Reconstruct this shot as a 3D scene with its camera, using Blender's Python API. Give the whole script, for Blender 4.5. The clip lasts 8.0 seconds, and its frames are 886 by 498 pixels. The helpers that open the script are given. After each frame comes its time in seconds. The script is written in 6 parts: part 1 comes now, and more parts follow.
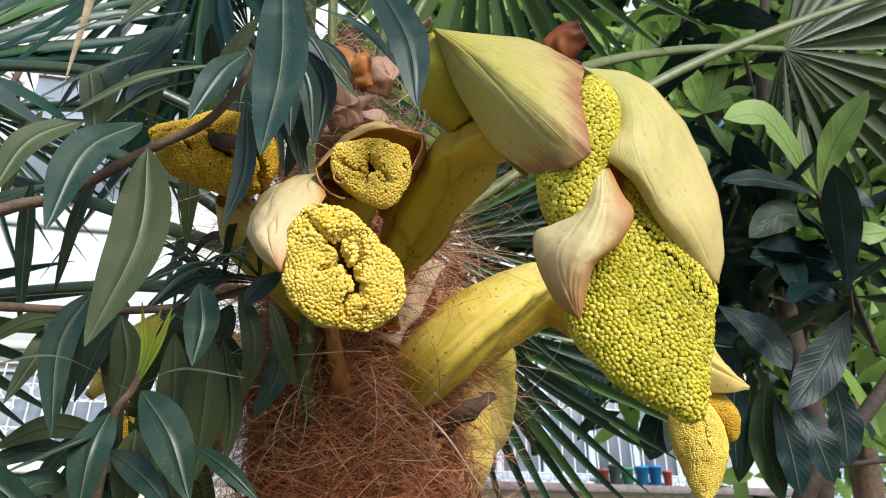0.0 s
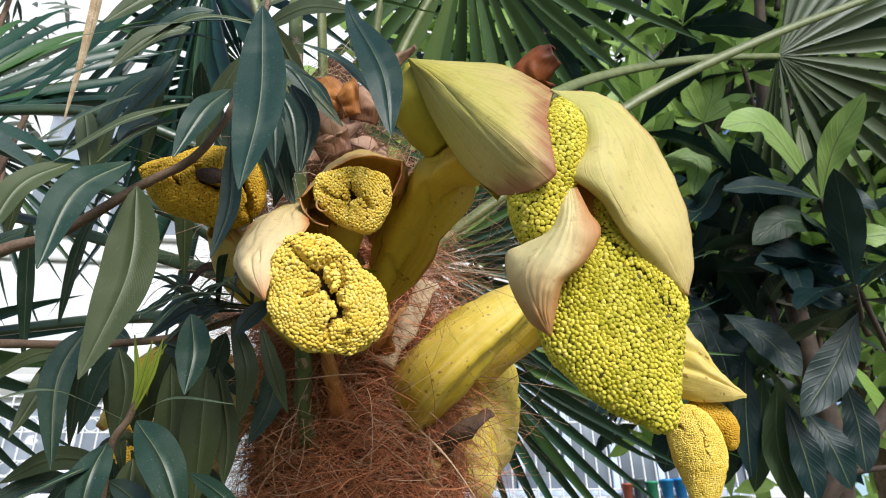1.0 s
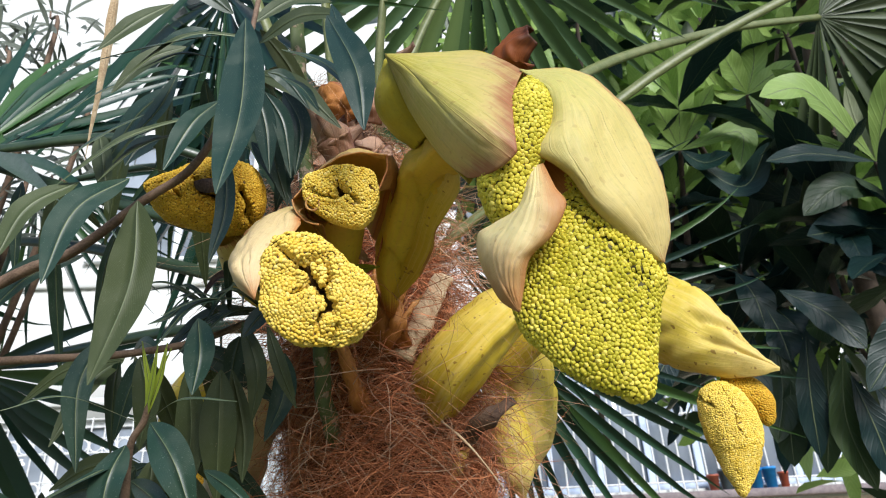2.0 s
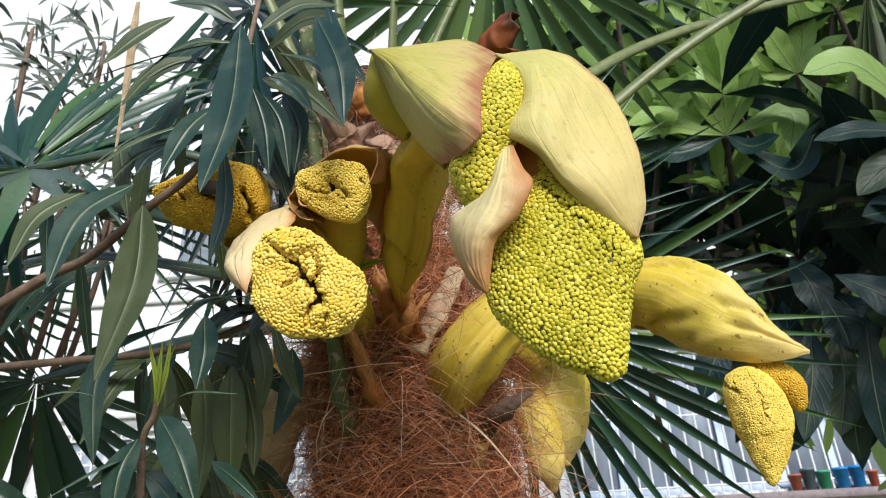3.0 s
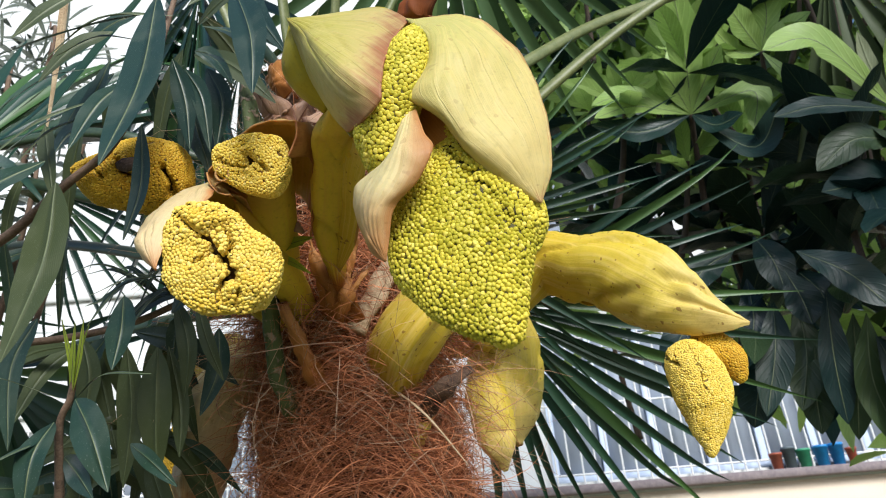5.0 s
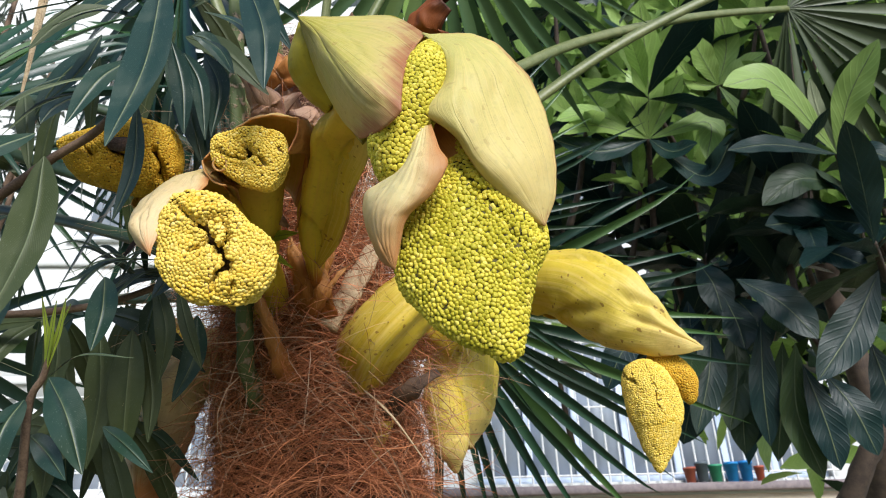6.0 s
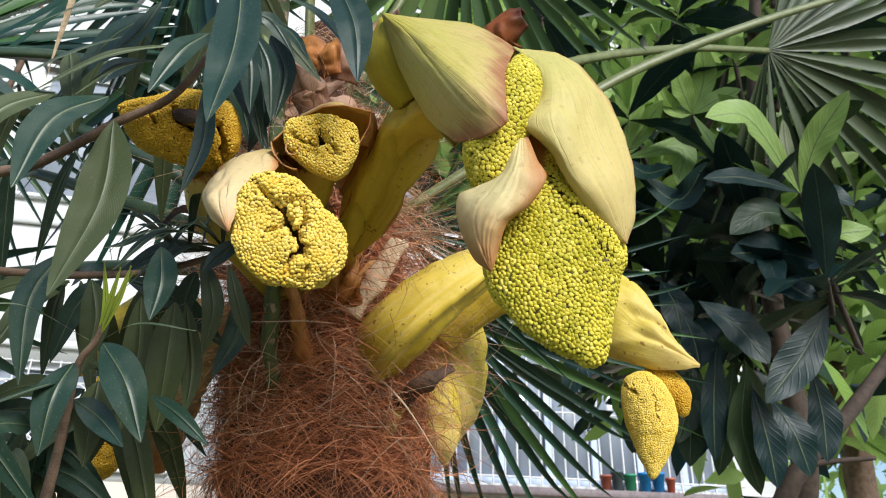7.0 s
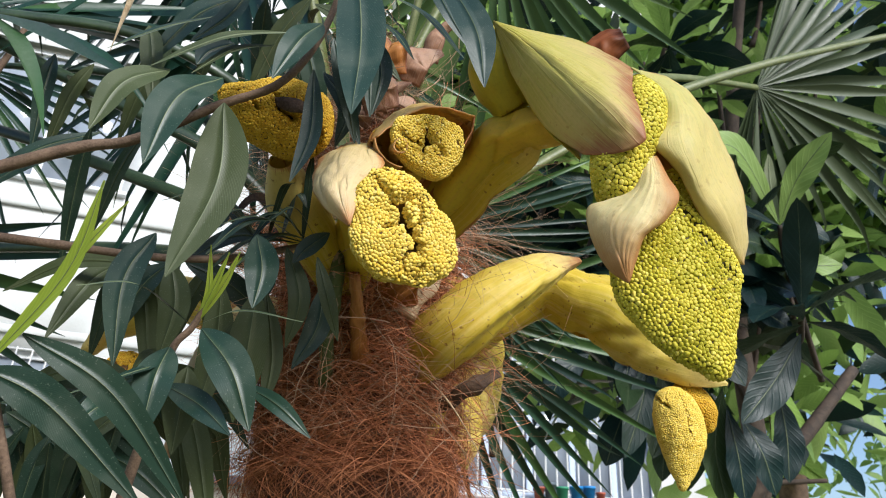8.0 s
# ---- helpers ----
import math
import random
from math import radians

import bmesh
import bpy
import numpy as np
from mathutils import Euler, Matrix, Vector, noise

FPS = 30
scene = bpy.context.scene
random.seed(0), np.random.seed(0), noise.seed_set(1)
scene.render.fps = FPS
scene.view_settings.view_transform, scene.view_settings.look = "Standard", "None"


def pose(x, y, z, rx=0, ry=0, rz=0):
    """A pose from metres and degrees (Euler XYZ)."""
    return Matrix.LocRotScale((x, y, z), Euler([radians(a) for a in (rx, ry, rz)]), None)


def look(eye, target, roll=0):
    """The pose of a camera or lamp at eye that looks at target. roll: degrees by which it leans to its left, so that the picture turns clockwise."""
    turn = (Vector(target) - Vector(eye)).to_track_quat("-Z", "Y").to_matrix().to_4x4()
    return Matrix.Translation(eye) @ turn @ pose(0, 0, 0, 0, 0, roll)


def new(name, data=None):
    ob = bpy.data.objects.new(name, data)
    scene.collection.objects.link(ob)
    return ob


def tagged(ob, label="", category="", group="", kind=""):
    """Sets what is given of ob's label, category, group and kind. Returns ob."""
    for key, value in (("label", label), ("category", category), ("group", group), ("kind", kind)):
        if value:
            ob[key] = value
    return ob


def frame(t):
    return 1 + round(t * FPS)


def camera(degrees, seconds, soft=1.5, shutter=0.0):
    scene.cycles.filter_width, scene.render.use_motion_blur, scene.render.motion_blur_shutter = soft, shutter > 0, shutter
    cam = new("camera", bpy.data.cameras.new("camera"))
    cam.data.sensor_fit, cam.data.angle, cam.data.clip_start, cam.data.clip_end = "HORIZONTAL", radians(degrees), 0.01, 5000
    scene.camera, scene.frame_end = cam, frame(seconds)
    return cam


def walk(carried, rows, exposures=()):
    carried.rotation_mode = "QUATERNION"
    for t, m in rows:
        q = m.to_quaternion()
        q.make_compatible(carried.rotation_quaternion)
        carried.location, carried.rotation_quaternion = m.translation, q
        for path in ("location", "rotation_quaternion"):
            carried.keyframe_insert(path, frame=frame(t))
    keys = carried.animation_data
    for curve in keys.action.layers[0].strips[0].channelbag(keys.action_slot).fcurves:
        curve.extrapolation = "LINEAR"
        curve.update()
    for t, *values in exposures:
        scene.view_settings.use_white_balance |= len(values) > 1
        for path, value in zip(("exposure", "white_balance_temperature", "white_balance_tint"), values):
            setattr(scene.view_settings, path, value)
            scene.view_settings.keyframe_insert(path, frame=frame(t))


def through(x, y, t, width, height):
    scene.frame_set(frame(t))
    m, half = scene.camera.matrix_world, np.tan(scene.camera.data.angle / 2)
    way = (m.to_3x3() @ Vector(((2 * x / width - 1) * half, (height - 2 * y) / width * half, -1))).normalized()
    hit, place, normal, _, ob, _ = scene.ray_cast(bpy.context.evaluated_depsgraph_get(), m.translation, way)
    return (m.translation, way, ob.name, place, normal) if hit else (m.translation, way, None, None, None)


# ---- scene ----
cam = camera(65.2, 8.0, soft=1.0)
METRES, EYE, TILT, LEAN, TURN = 0.5, 1.5, 25.0, 0.0, 0.0
ROWS = [
    (0.0, 0.0, 0.0, 0.0, 0.0, 0.0, 0.0),
    (0.5, 0.0165, -0.0096, 0.009, 0.1, 1.29, 0.94),
    (1.0, 0.052, -0.0268, 0.0048, 1.29, 1.53, 2.29),
    (1.5, 0.1112, -0.0298, -0.0098, 3.85, 1.72, 4.73),
    (3.0, 0.284, -0.0139, -0.0669, 12.44, 3.26, 8.71),
    (3.5, 0.332, 0.001, -0.0856, 13.98, 3.72, 10.0),
    (4.0, 0.3607, 0.0118, -0.0987, 14.38, 4.03, 10.73),
    (4.5, 0.3877, 0.0219, -0.1142, 14.03, 3.44, 11.36),
    (5.0, 0.3752, 0.0298, -0.1067, 11.39, 2.14, 9.73),
    (6.5, 0.2251, -0.0486, -0.0628, 3.78, 0.95, 2.31),
    (7.0, 0.1083, -0.0744, -0.0611, 0.84, 0.55, -0.65),
    (7.5, -0.0203, -0.0917, -0.0649, -2.18, 0.79, -2.64),
    (8.0, -0.1516, -0.0841, -0.0763, -4.23, 1.29, -4.64),
]
BASE = pose(0, 0, EYE, TILT, LEAN, TURN)
walk(cam, [(t, BASE @ pose(METRES * x, METRES * y, METRES * z, 90 + pitch, roll, yaw)) for t, x, y, z, yaw, pitch, roll in ROWS],
     exposures=[(0.0, 0.56, 5850.0, 10.0), (8.0, 0.56, 5850.0, 10.0)])
cam.data.dof.use_dof = True
cam.data.dof.focus_distance = 0.50
cam.data.dof.aperture_fstop = 22.0

# ---- daylight ----
SUN_FROM = Vector((0.55, -1.0, 0.72)).normalized()
world = bpy.data.worlds.new("daylight")
scene.world = world
world.use_nodes = True
wn = world.node_tree
sky = wn.nodes.new("ShaderNodeTexSky")
sky.sky_type = "NISHITA"
sky.sun_disc = False
sky.sun_elevation = math.asin(SUN_FROM.z)
sky.sun_rotation = math.atan2(SUN_FROM.x, SUN_FROM.y)
sky.air_density, sky.dust_density, sky.ozone_density = 1.0, 1.5, 1.0
back = wn.nodes["Background"]
back.inputs["Strength"].default_value = 0.115
wn.links.new(sky.outputs[0], back.inputs[0])
sun = new("sun", bpy.data.lights.new("sun", "SUN"))
sun.data.energy, sun.data.angle, sun.data.color = 3.0, radians(22.0), (1.0, 0.94, 0.84)
sun.matrix_world = look(SUN_FROM * 20, (0, 0, 0))

# ---- materials ----
class Mat:
    """A node material under construction."""

    def __init__(self, name):
        self.m = bpy.data.materials.new(name)
        self.m.use_nodes = True
        self.t = self.m.node_tree
        self.p = self.t.nodes["Principled BSDF"]

    def n(self, kind, **ins):
        node = self.t.nodes.new("ShaderNode" + kind)
        for key, val in ins.items():
            self.put(node.inputs[int(key[1:]) if key[1:].isdigit() else key.replace("_", " ")], val)
        return node

    def put(self, socket, val):
        if isinstance(val, bpy.types.NodeSocket):
            self.t.links.new(val, socket)
        else:
            socket.default_value = val

    def math(self, op, a, b=0.0, c=0.0, clamp=False):
        node = self.n("Math", i0=a, i1=b, i2=c)
        node.operation, node.use_clamp = op, clamp
        return node.outputs[0]

    def mix(self, fac, a, b):
        node = self.n("Mix")
        node.data_type = "RGBA"
        self.put(node.inputs[0], fac)
        for sock, val in ((node.inputs[6], a), (node.inputs[7], b)):
            self.put(sock, (*val, 1.0) if isinstance(val, tuple) else val)
        return node.outputs[2]

    def ramp(self, fac, lo, hi):
        node = self.n("MapRange", Value=fac, From_Min=lo, From_Max=hi)
        node.interpolation_type = "SMOOTHSTEP"
        return node.outputs[0]

    def noise(self, coord, scale, detail=3.0, rough=0.55, out=0):
        return self.n("TexNoise", Vector=coord, Scale=scale, Detail=detail, Roughness=rough).outputs[out]

    def scaled(self, coord, v):
        node = self.n("Mapping", Vector=coord)
        node.inputs["Scale"].default_value = v
        return node.outputs[0]

    def obj(self):
        return self.n("TexCoord").outputs["Object"]

    def uv(self):
        sep = self.n("SeparateXYZ", i0=self.n("TexCoord").outputs["UV"])
        return self.n("TexCoord").outputs["UV"], sep.outputs[0], sep.outputs[1]

    def bump(self, height, strength, dist):
        return self.n("Bump", Height=height, Strength=strength, Distance=dist).outputs[0]

    def done(self, color, rough=0.5, normal=None, through=0.0, sub=0.0, spec=0.5):
        self.put(self.p.inputs["Base Color"], (*color, 1.0) if isinstance(color, tuple) else color)
        self.put(self.p.inputs["Roughness"], rough)
        self.p.inputs["Specular IOR Level"].default_value = spec
        if normal is not None:
            self.put(self.p.inputs["Normal"], normal)
        if sub:
            self.p.inputs["Subsurface Weight"].default_value = sub
            self.p.inputs["Subsurface Radius"].default_value = (1.0, 0.7, 0.25)
            self.p.inputs["Subsurface Scale"].default_value = 0.004
        if through:
            tr = self.n("BsdfTranslucent")
            self.put(tr.inputs[0], (*color, 1.0) if isinstance(color, tuple) else color)
            if normal is not None:
                self.put(tr.inputs["Normal"], normal)
            mixs = self.n("MixShader", i0=through, i1=self.p.outputs[0], i2=tr.outputs[0])
            self.t.links.new(mixs.outputs[0], self.t.nodes["Material Output"].inputs[0])
        return self.m


def plain(name, a, b, scale=30.0, rough=0.6, relief=0.2, dist=0.002, fine=8.0, vary=0.0):
    """Two colours mottled at two scales, with relief."""
    k = Mat(name)
    o = k.obj()
    big, small = k.noise(o, scale), k.noise(o, scale * fine)
    f = k.ramp(k.math("ADD", k.math("MULTIPLY", big, 0.6), k.math("MULTIPLY", small, 0.4)), 0.35, 0.65)
    col = k.mix(f, a, b)
    if vary:
        hsv = k.n("HueSaturation", Color=col)
        rnd = k.n("ObjectInfo").outputs["Random"]
        k.put(hsv.inputs["Value"], k.math("MULTIPLY_ADD", rnd, 2 * vary, 1 - vary))
        col = hsv.outputs[0]
    r = k.math("MULTIPLY_ADD", small, 0.25, rough - 0.12)
    return k.done(col, r, k.bump(small, relief, dist))


def bract_material(name, base, mid, tip, edge, edge_from=0.80, tip_from=0.75, through=0.18, foot=None, spots=0.25, veins=0.0, one_side=False, mouth=False):
    """Papery bract: colour runs from base to tip, veined lengthwise, its margins dried to another colour."""
    k = Mat(name)
    uv, u, v = k.uv()
    o = k.obj()
    broad = k.noise(o, 28.0)
    streak = k.noise(k.scaled(uv, (1.6, 46.0, 1.0)), 1.0, 4.0, 0.6)
    fine = k.noise(k.scaled(uv, (5.0, 150.0, 1.0)), 1.0, 2.0)
    mott = k.noise(o, 260.0, 2.0)
    uu = k.math("ADD", u, k.math("MULTIPLY_ADD", broad, 0.5, -0.25))
    col = k.mix(k.ramp(uu, 0.05, 0.6), base, mid)
    col = k.mix(k.ramp(uu, tip_from - 0.3, tip_from + 0.15), col, tip)
    col = k.mix(k.math("MULTIPLY", k.ramp(streak, 0.42, 0.68), 0.45), col, tuple(min(1, 1.18 * c) for c in tip))
    col = k.mix(k.math("MULTIPLY", k.ramp(mott, 0.5, 0.75), 0.22), col, tuple(0.55 * c for c in mid))
    rim = k.math("ABSOLUTE", k.math("MULTIPLY_ADD", v, 2.0, -1.0))
    if one_side:
        rim = k.math("MULTIPLY_ADD", v, -1.5, 1.0)
    rim = u if mouth else k.math("MAXIMUM", rim, u)
    rim = k.math("ADD", rim, k.math("MULTIPLY_ADD", k.math("ADD", streak, broad), 0.34, -0.34))
    col = k.mix(k.math("MULTIPLY", k.ramp(rim, edge_from, 1.02), 0.9), col, edge)
    if foot:
        col = k.mix(k.ramp(k.math("ADD", u, k.math("MULTIPLY_ADD", streak, 0.2, -0.1)), 0.16, 0.03), col, foot)
    if spots:
        dots = k.ramp(k.noise(o, 150.0, 1.0), 0.68, 0.74)
        col = k.mix(k.math("MULTIPLY", dots, spots), col, (0.22, 0.09, 0.02))
    h = k.math("ADD", k.math("MULTIPLY", streak, 0.7), k.math("MULTIPLY", fine, 0.3))
    h = k.math("ADD", h, k.math("MULTIPLY", mott, 0.25))
    if veins:
        wav = k.math("ADD", v, k.math("MULTIPLY_ADD", k.noise(k.scaled(uv, (2.0, 3.0, 1.0)), 1.0), 0.05, -0.025))
        ridge = k.ramp(k.math("ABSOLUTE", k.math("SINE", k.math("MULTIPLY", wav, veins * 3.1416))), 0.16, 0.0)
        ridge = k.math("MULTIPLY", ridge, k.ramp(k.noise(k.scaled(uv, (6.0, 9.0, 1.0)), 1.0), 0.3, 0.6))
        col = k.mix(k.math("MULTIPLY", ridge, 0.22), col, tuple(0.62 * c for c in mid))
        h = k.math("ADD", h, k.math("MULTIPLY", ridge, 1.2))
    return k.done(col, k.math("MULTIPLY_ADD", fine, 0.2, 0.42), k.bump(h, 0.35, 0.0016), through, sub=0.12, spec=0.35)


def bud_material(name, a, b, c):
    """Fleshy flower buds: every bud its own shade."""
    k = Mat(name)
    rnd = k.n("NewGeometry").outputs["Random Per Island"]
    broad = k.noise(k.obj(), 22.0)
    f = k.math("ADD", k.math("MULTIPLY", rnd, 0.45), k.math("MULTIPLY_ADD", broad, 1.4, -0.42))
    col = k.mix(k.ramp(f, 0.15, 0.6), a, b)
    col = k.mix(k.ramp(rnd, 0.82, 1.0), col, c)
    grain = k.noise(k.obj(), 1500.0, 1.0)
    return k.done(col, 0.58, k.bump(grain, 0.2, 0.0004), sub=0.15, spec=0.25)


def leaf_material(name, a, b, young=None, rough=0.38, ribs=26.0, through=0.1, dust=0.0, relief=0.25, spec=0.5):
    """Leaf blade: side veins run out from the midrib, each leaf its own green."""
    k = Mat(name)
    uv, u, v = k.uv()
    rnd = k.n("ObjectInfo").outputs["Random"]
    isl = k.n("NewGeometry").outputs["Random Per Island"]
    out = k.math("ABSOLUTE", k.math("MULTIPLY_ADD", v, 2.0, -1.0))
    lane = k.math("SINE", k.math("MULTIPLY", k.math("MULTIPLY_ADD", out, -0.22, u), ribs * 6.283))
    vein = k.ramp(lane, 0.55, 1.0)
    broad = k.noise(k.obj(), 35.0)
    fine = k.noise(k.obj(), 420.0, 2.0)
    pick = k.math("FRACT", k.math("ADD", rnd, k.math("MULTIPLY", isl, 0.83)))
    col = k.mix(k.math("ADD", k.math("MULTIPLY", pick, 0.7), k.math("MULTIPLY_ADD", broad, 0.6, -0.2), clamp=True), a, b)
    if young:
        col = k.mix(k.ramp(pick, 0.72, 0.95), col, young)
    col = k.mix(k.math("MULTIPLY", vein, 0.10), col, tuple(min(1.0, 1.9 * x) for x in b))
    if dust:
        specks = k.ramp(k.noise(k.obj(), 700.0, 1.0), 0.66, 0.72)
        film = k.math("MULTIPLY", k.ramp(broad, 0.45, 0.7), 0.35)
        col = k.mix(k.math("MULTIPLY", k.math("MAXIMUM", specks, film), dust), col, (0.30, 0.31, 0.25))
    h = k.math("ADD", k.math("MULTIPLY", vein, 0.6), k.math("MULTIPLY", fine, 0.4))
    return k.done(col, k.math("MULTIPLY_ADD", broad, 0.24, rough - 0.1), k.bump(h, relief, 0.0012), through, spec=spec)


M_HOOD = bract_material("bract_olive", (0.36, 0.32, 0.035), (0.46, 0.41, 0.09), (0.54, 0.42, 0.16), (0.31, 0.105, 0.045), 0.79, 0.85, veins=7.0, mouth=True)
M_FOLD = bract_material("bract_fold", (0.451, 0.385, 0.037), (0.412, 0.356, 0.028), (0.431, 0.347, 0.018), (0.294, 0.193, 0.018), 0.99, 0.9)
M_CREAM = bract_material("bract_cream", (0.48, 0.45, 0.125), (0.585, 0.49, 0.165), (0.60, 0.475, 0.175), (0.45, 0.24, 0.085), 0.94, 0.7, veins=7.0)
M_FLAP = bract_material("bract_flap", (0.66, 0.56, 0.26), (0.72, 0.62, 0.31), (0.68, 0.54, 0.26), (0.42, 0.16, 0.040), 0.32, 0.85, veins=0.0, one_side=True)
M_YELLOW = bract_material("bract_yellow", (0.60, 0.42, 0.018), (0.70, 0.545, 0.050), (0.72, 0.56, 0.18), (0.441, 0.198, 0.063), 0.95, 0.75, 0.25, None, 0.7, 0.0)
M_TIPPED = bract_material("bract_yellow_tipped", (0.60, 0.40, 0.015), (0.70, 0.53, 0.050), (0.72, 0.56, 0.19), (0.34, 0.13, 0.05), 0.74, 0.75, 0.25, None, 0.7, 0.0)
M_STALK = bract_material("bract_stalk", (0.80, 0.60, 0.035), (0.82, 0.63, 0.05), (0.66, 0.42, 0.06), (0.45, 0.19, 0.04), 0.99, 0.9, 0.35, (0.451, 0.153, 0.027))
M_TAN = bract_material("bract_tan", (0.56, 0.43, 0.14), (0.66, 0.52, 0.27), (0.68, 0.52, 0.29), (0.50, 0.20, 0.06), 0.80, 0.85, veins=0.0)
M_TUBE = bract_material("bract_tube", (0.568, 0.396, 0.054), (0.627, 0.432, 0.135), (0.62, 0.42, 0.165), (0.55, 0.27, 0.09), 0.86, 0.8)
M_DRY = bract_material("bract_dry", (0.26, 0.070, 0.016), (0.30, 0.085, 0.018), (0.26, 0.075, 0.02), (0.05, 0.016, 0.008), 0.72, 0.8, 0.35)
M_PINK = bract_material("bract_papery", (0.34, 0.16, 0.09), (0.46, 0.27, 0.17), (0.50, 0.33, 0.23), (0.14, 0.05, 0.03), 0.8, 0.8, 0.3)
M_RUST = bract_material("bract_rust", (0.36, 0.12, 0.022), (0.45, 0.18, 0.04), (0.48, 0.22, 0.06), (0.20, 0.06, 0.025), 0.85, 0.8)
M_ORANGE = bract_material("bract_orange", (0.54, 0.25, 0.04), (0.58, 0.28, 0.06), (0.60, 0.31, 0.10), (0.38, 0.14, 0.05), 0.85, 0.8)
M_BUD = bud_material("flower_buds_green", (0.40, 0.35, 0.018), (0.60, 0.50, 0.045), (0.70, 0.58, 0.095))
M_BUDY = bud_material("flower_buds_yellow", (0.64, 0.43, 0.040), (0.76, 0.55, 0.095), (0.83, 0.64, 0.18))
M_BUDO = bud_material("flower_buds_ochre", (0.510, 0.279, 0.013), (0.627, 0.387, 0.027), (0.686, 0.441, 0.054))
k = Mat("petiole_crusted")
crust = k.ramp(k.noise(k.obj(), 90.0, 4.0), 0.52, 0.62)
M_CRUST = k.done(k.mix(crust, (0.07, 0.095, 0.025), (0.27, 0.20, 0.13)), 0.7, k.bump(crust, 0.6, 0.002))
# Beds darker than the buds; the shade between buds is put into their colour.
M_CORE = plain("bud_bed_shaded", (0.075, 0.062, 0.008), (0.04, 0.033, 0.005), 120.0, 0.8)
M_CORED = plain("bud_bed_brown_shaded", (0.17, 0.09, 0.015), (0.07, 0.035, 0.008), 120.0, 0.8)
M_BARK = plain("fibre_bark", (0.115, 0.042, 0.020), (0.045, 0.017, 0.009), 40.0, 0.95, 0.9, 0.01)
M_WOOD = plain("twig_bark", (0.20, 0.13, 0.085), (0.10, 0.062, 0.04), 45.0, 0.8, 0.6, 0.001, 12.0)
M_WOODD = plain("dark_bark", (0.075, 0.052, 0.036), (0.035, 0.024, 0.018), 45.0, 0.85, 0.6, 0.001, 12.0)
M_STUB = plain("cut_petiole", (0.52, 0.40, 0.25), (0.36, 0.25, 0.14), 60.0, 0.85, 0.6, 0.002)
M_STUBD = plain("old_petiole", (0.10, 0.055, 0.03), (0.035, 0.018, 0.012), 60.0, 0.85, 0.6, 0.002)
M_PETIOLE = plain("petiole_green", (0.10, 0.125, 0.035), (0.17, 0.185, 0.07), 60.0, 0.45, 0.3, 0.001)
M_PETDARK = plain("petiole_dark", (0.022, 0.04, 0.022), (0.04, 0.065, 0.03), 40.0, 0.35, 0.2, 0.001)
M_OLEA = leaf_material("oleander_leaf", (0.010, 0.030, 0.021), (0.020, 0.046, 0.024), None, 0.36, 46.0, 0.05, 0.22, 0.14)
M_OLEB = leaf_material("oleander_underside", (0.040, 0.054, 0.016), (0.060, 0.078, 0.023), None, 0.5, 46.0, 0.10, 0.15, 0.2)
M_OLEY = leaf_material("oleander_young", (0.26, 0.36, 0.03), (0.36, 0.42, 0.05), None, 0.45, 12.0, 0.25)
M_RIB = plain("leaf_midrib", (0.085, 0.11, 0.05), (0.13, 0.155, 0.075), 60.0, 0.5, 0.1)
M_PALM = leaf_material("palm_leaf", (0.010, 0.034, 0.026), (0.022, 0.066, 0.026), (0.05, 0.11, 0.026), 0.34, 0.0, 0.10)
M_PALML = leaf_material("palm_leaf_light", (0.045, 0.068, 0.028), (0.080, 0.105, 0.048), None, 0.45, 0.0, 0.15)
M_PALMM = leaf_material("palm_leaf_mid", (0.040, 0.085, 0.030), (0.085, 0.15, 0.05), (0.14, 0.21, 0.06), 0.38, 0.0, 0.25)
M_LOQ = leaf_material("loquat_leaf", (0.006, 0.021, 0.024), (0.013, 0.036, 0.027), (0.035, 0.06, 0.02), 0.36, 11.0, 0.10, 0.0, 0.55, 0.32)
# Light green for young leaves, also painted as sunlight on foliage farther back.
M_LOQY = leaf_material("loquat_young_and_sunlit", (0.22, 0.36, 0.07), (0.36, 0.50, 0.14), None, 0.42, 11.0, 0.38, 0.0, 0.6)
M_LOQW = leaf_material("loquat_downy", (0.22, 0.26, 0.15), (0.30, 0.33, 0.20), None, 0.7, 11.0, 0.2)


# ---- building blocks ----
def spline(pts, n):
    """n + 1 points along a smooth curve through pts."""
    p = [Vector(q) for q in pts]
    p = [2 * p[0] - p[1]] + p + [2 * p[-1] - p[-2]]
    out, segs = [], len(p) - 3
    for i in range(n + 1):
        s = min(i * segs / n, segs - 1e-6)
        k, f = int(s), s - int(s)
        a, b, c, d = p[k:k + 4]
        out.append(0.5 * (2 * b + (c - a) * f + (2 * a - 5 * b + 4 * c - d) * f * f + (3 * b - a - 3 * c + d) * f ** 3))
    return out


def along(vals, u):
    """A value at u (0 to 1) from evenly spaced stations, smoothly."""
    if not isinstance(vals, (list, tuple)):
        return vals
    m = len(vals) - 1
    k = min(int(u * m), m - 1)
    f = u * m - k
    b, c = vals[k], vals[k + 1]
    a = vals[k - 1] if k else 2 * b - c
    d = vals[k + 2] if k + 2 <= m else 2 * c - b
    v = 0.5 * (2 * b + (c - a) * f + (2 * a - 5 * b + 4 * c - d) * f * f + (3 * b - a - 3 * c + d) * f ** 3)
    return max(min(v, max(vals) * 1.04 if max(vals) > 0 else 0), min(vals))


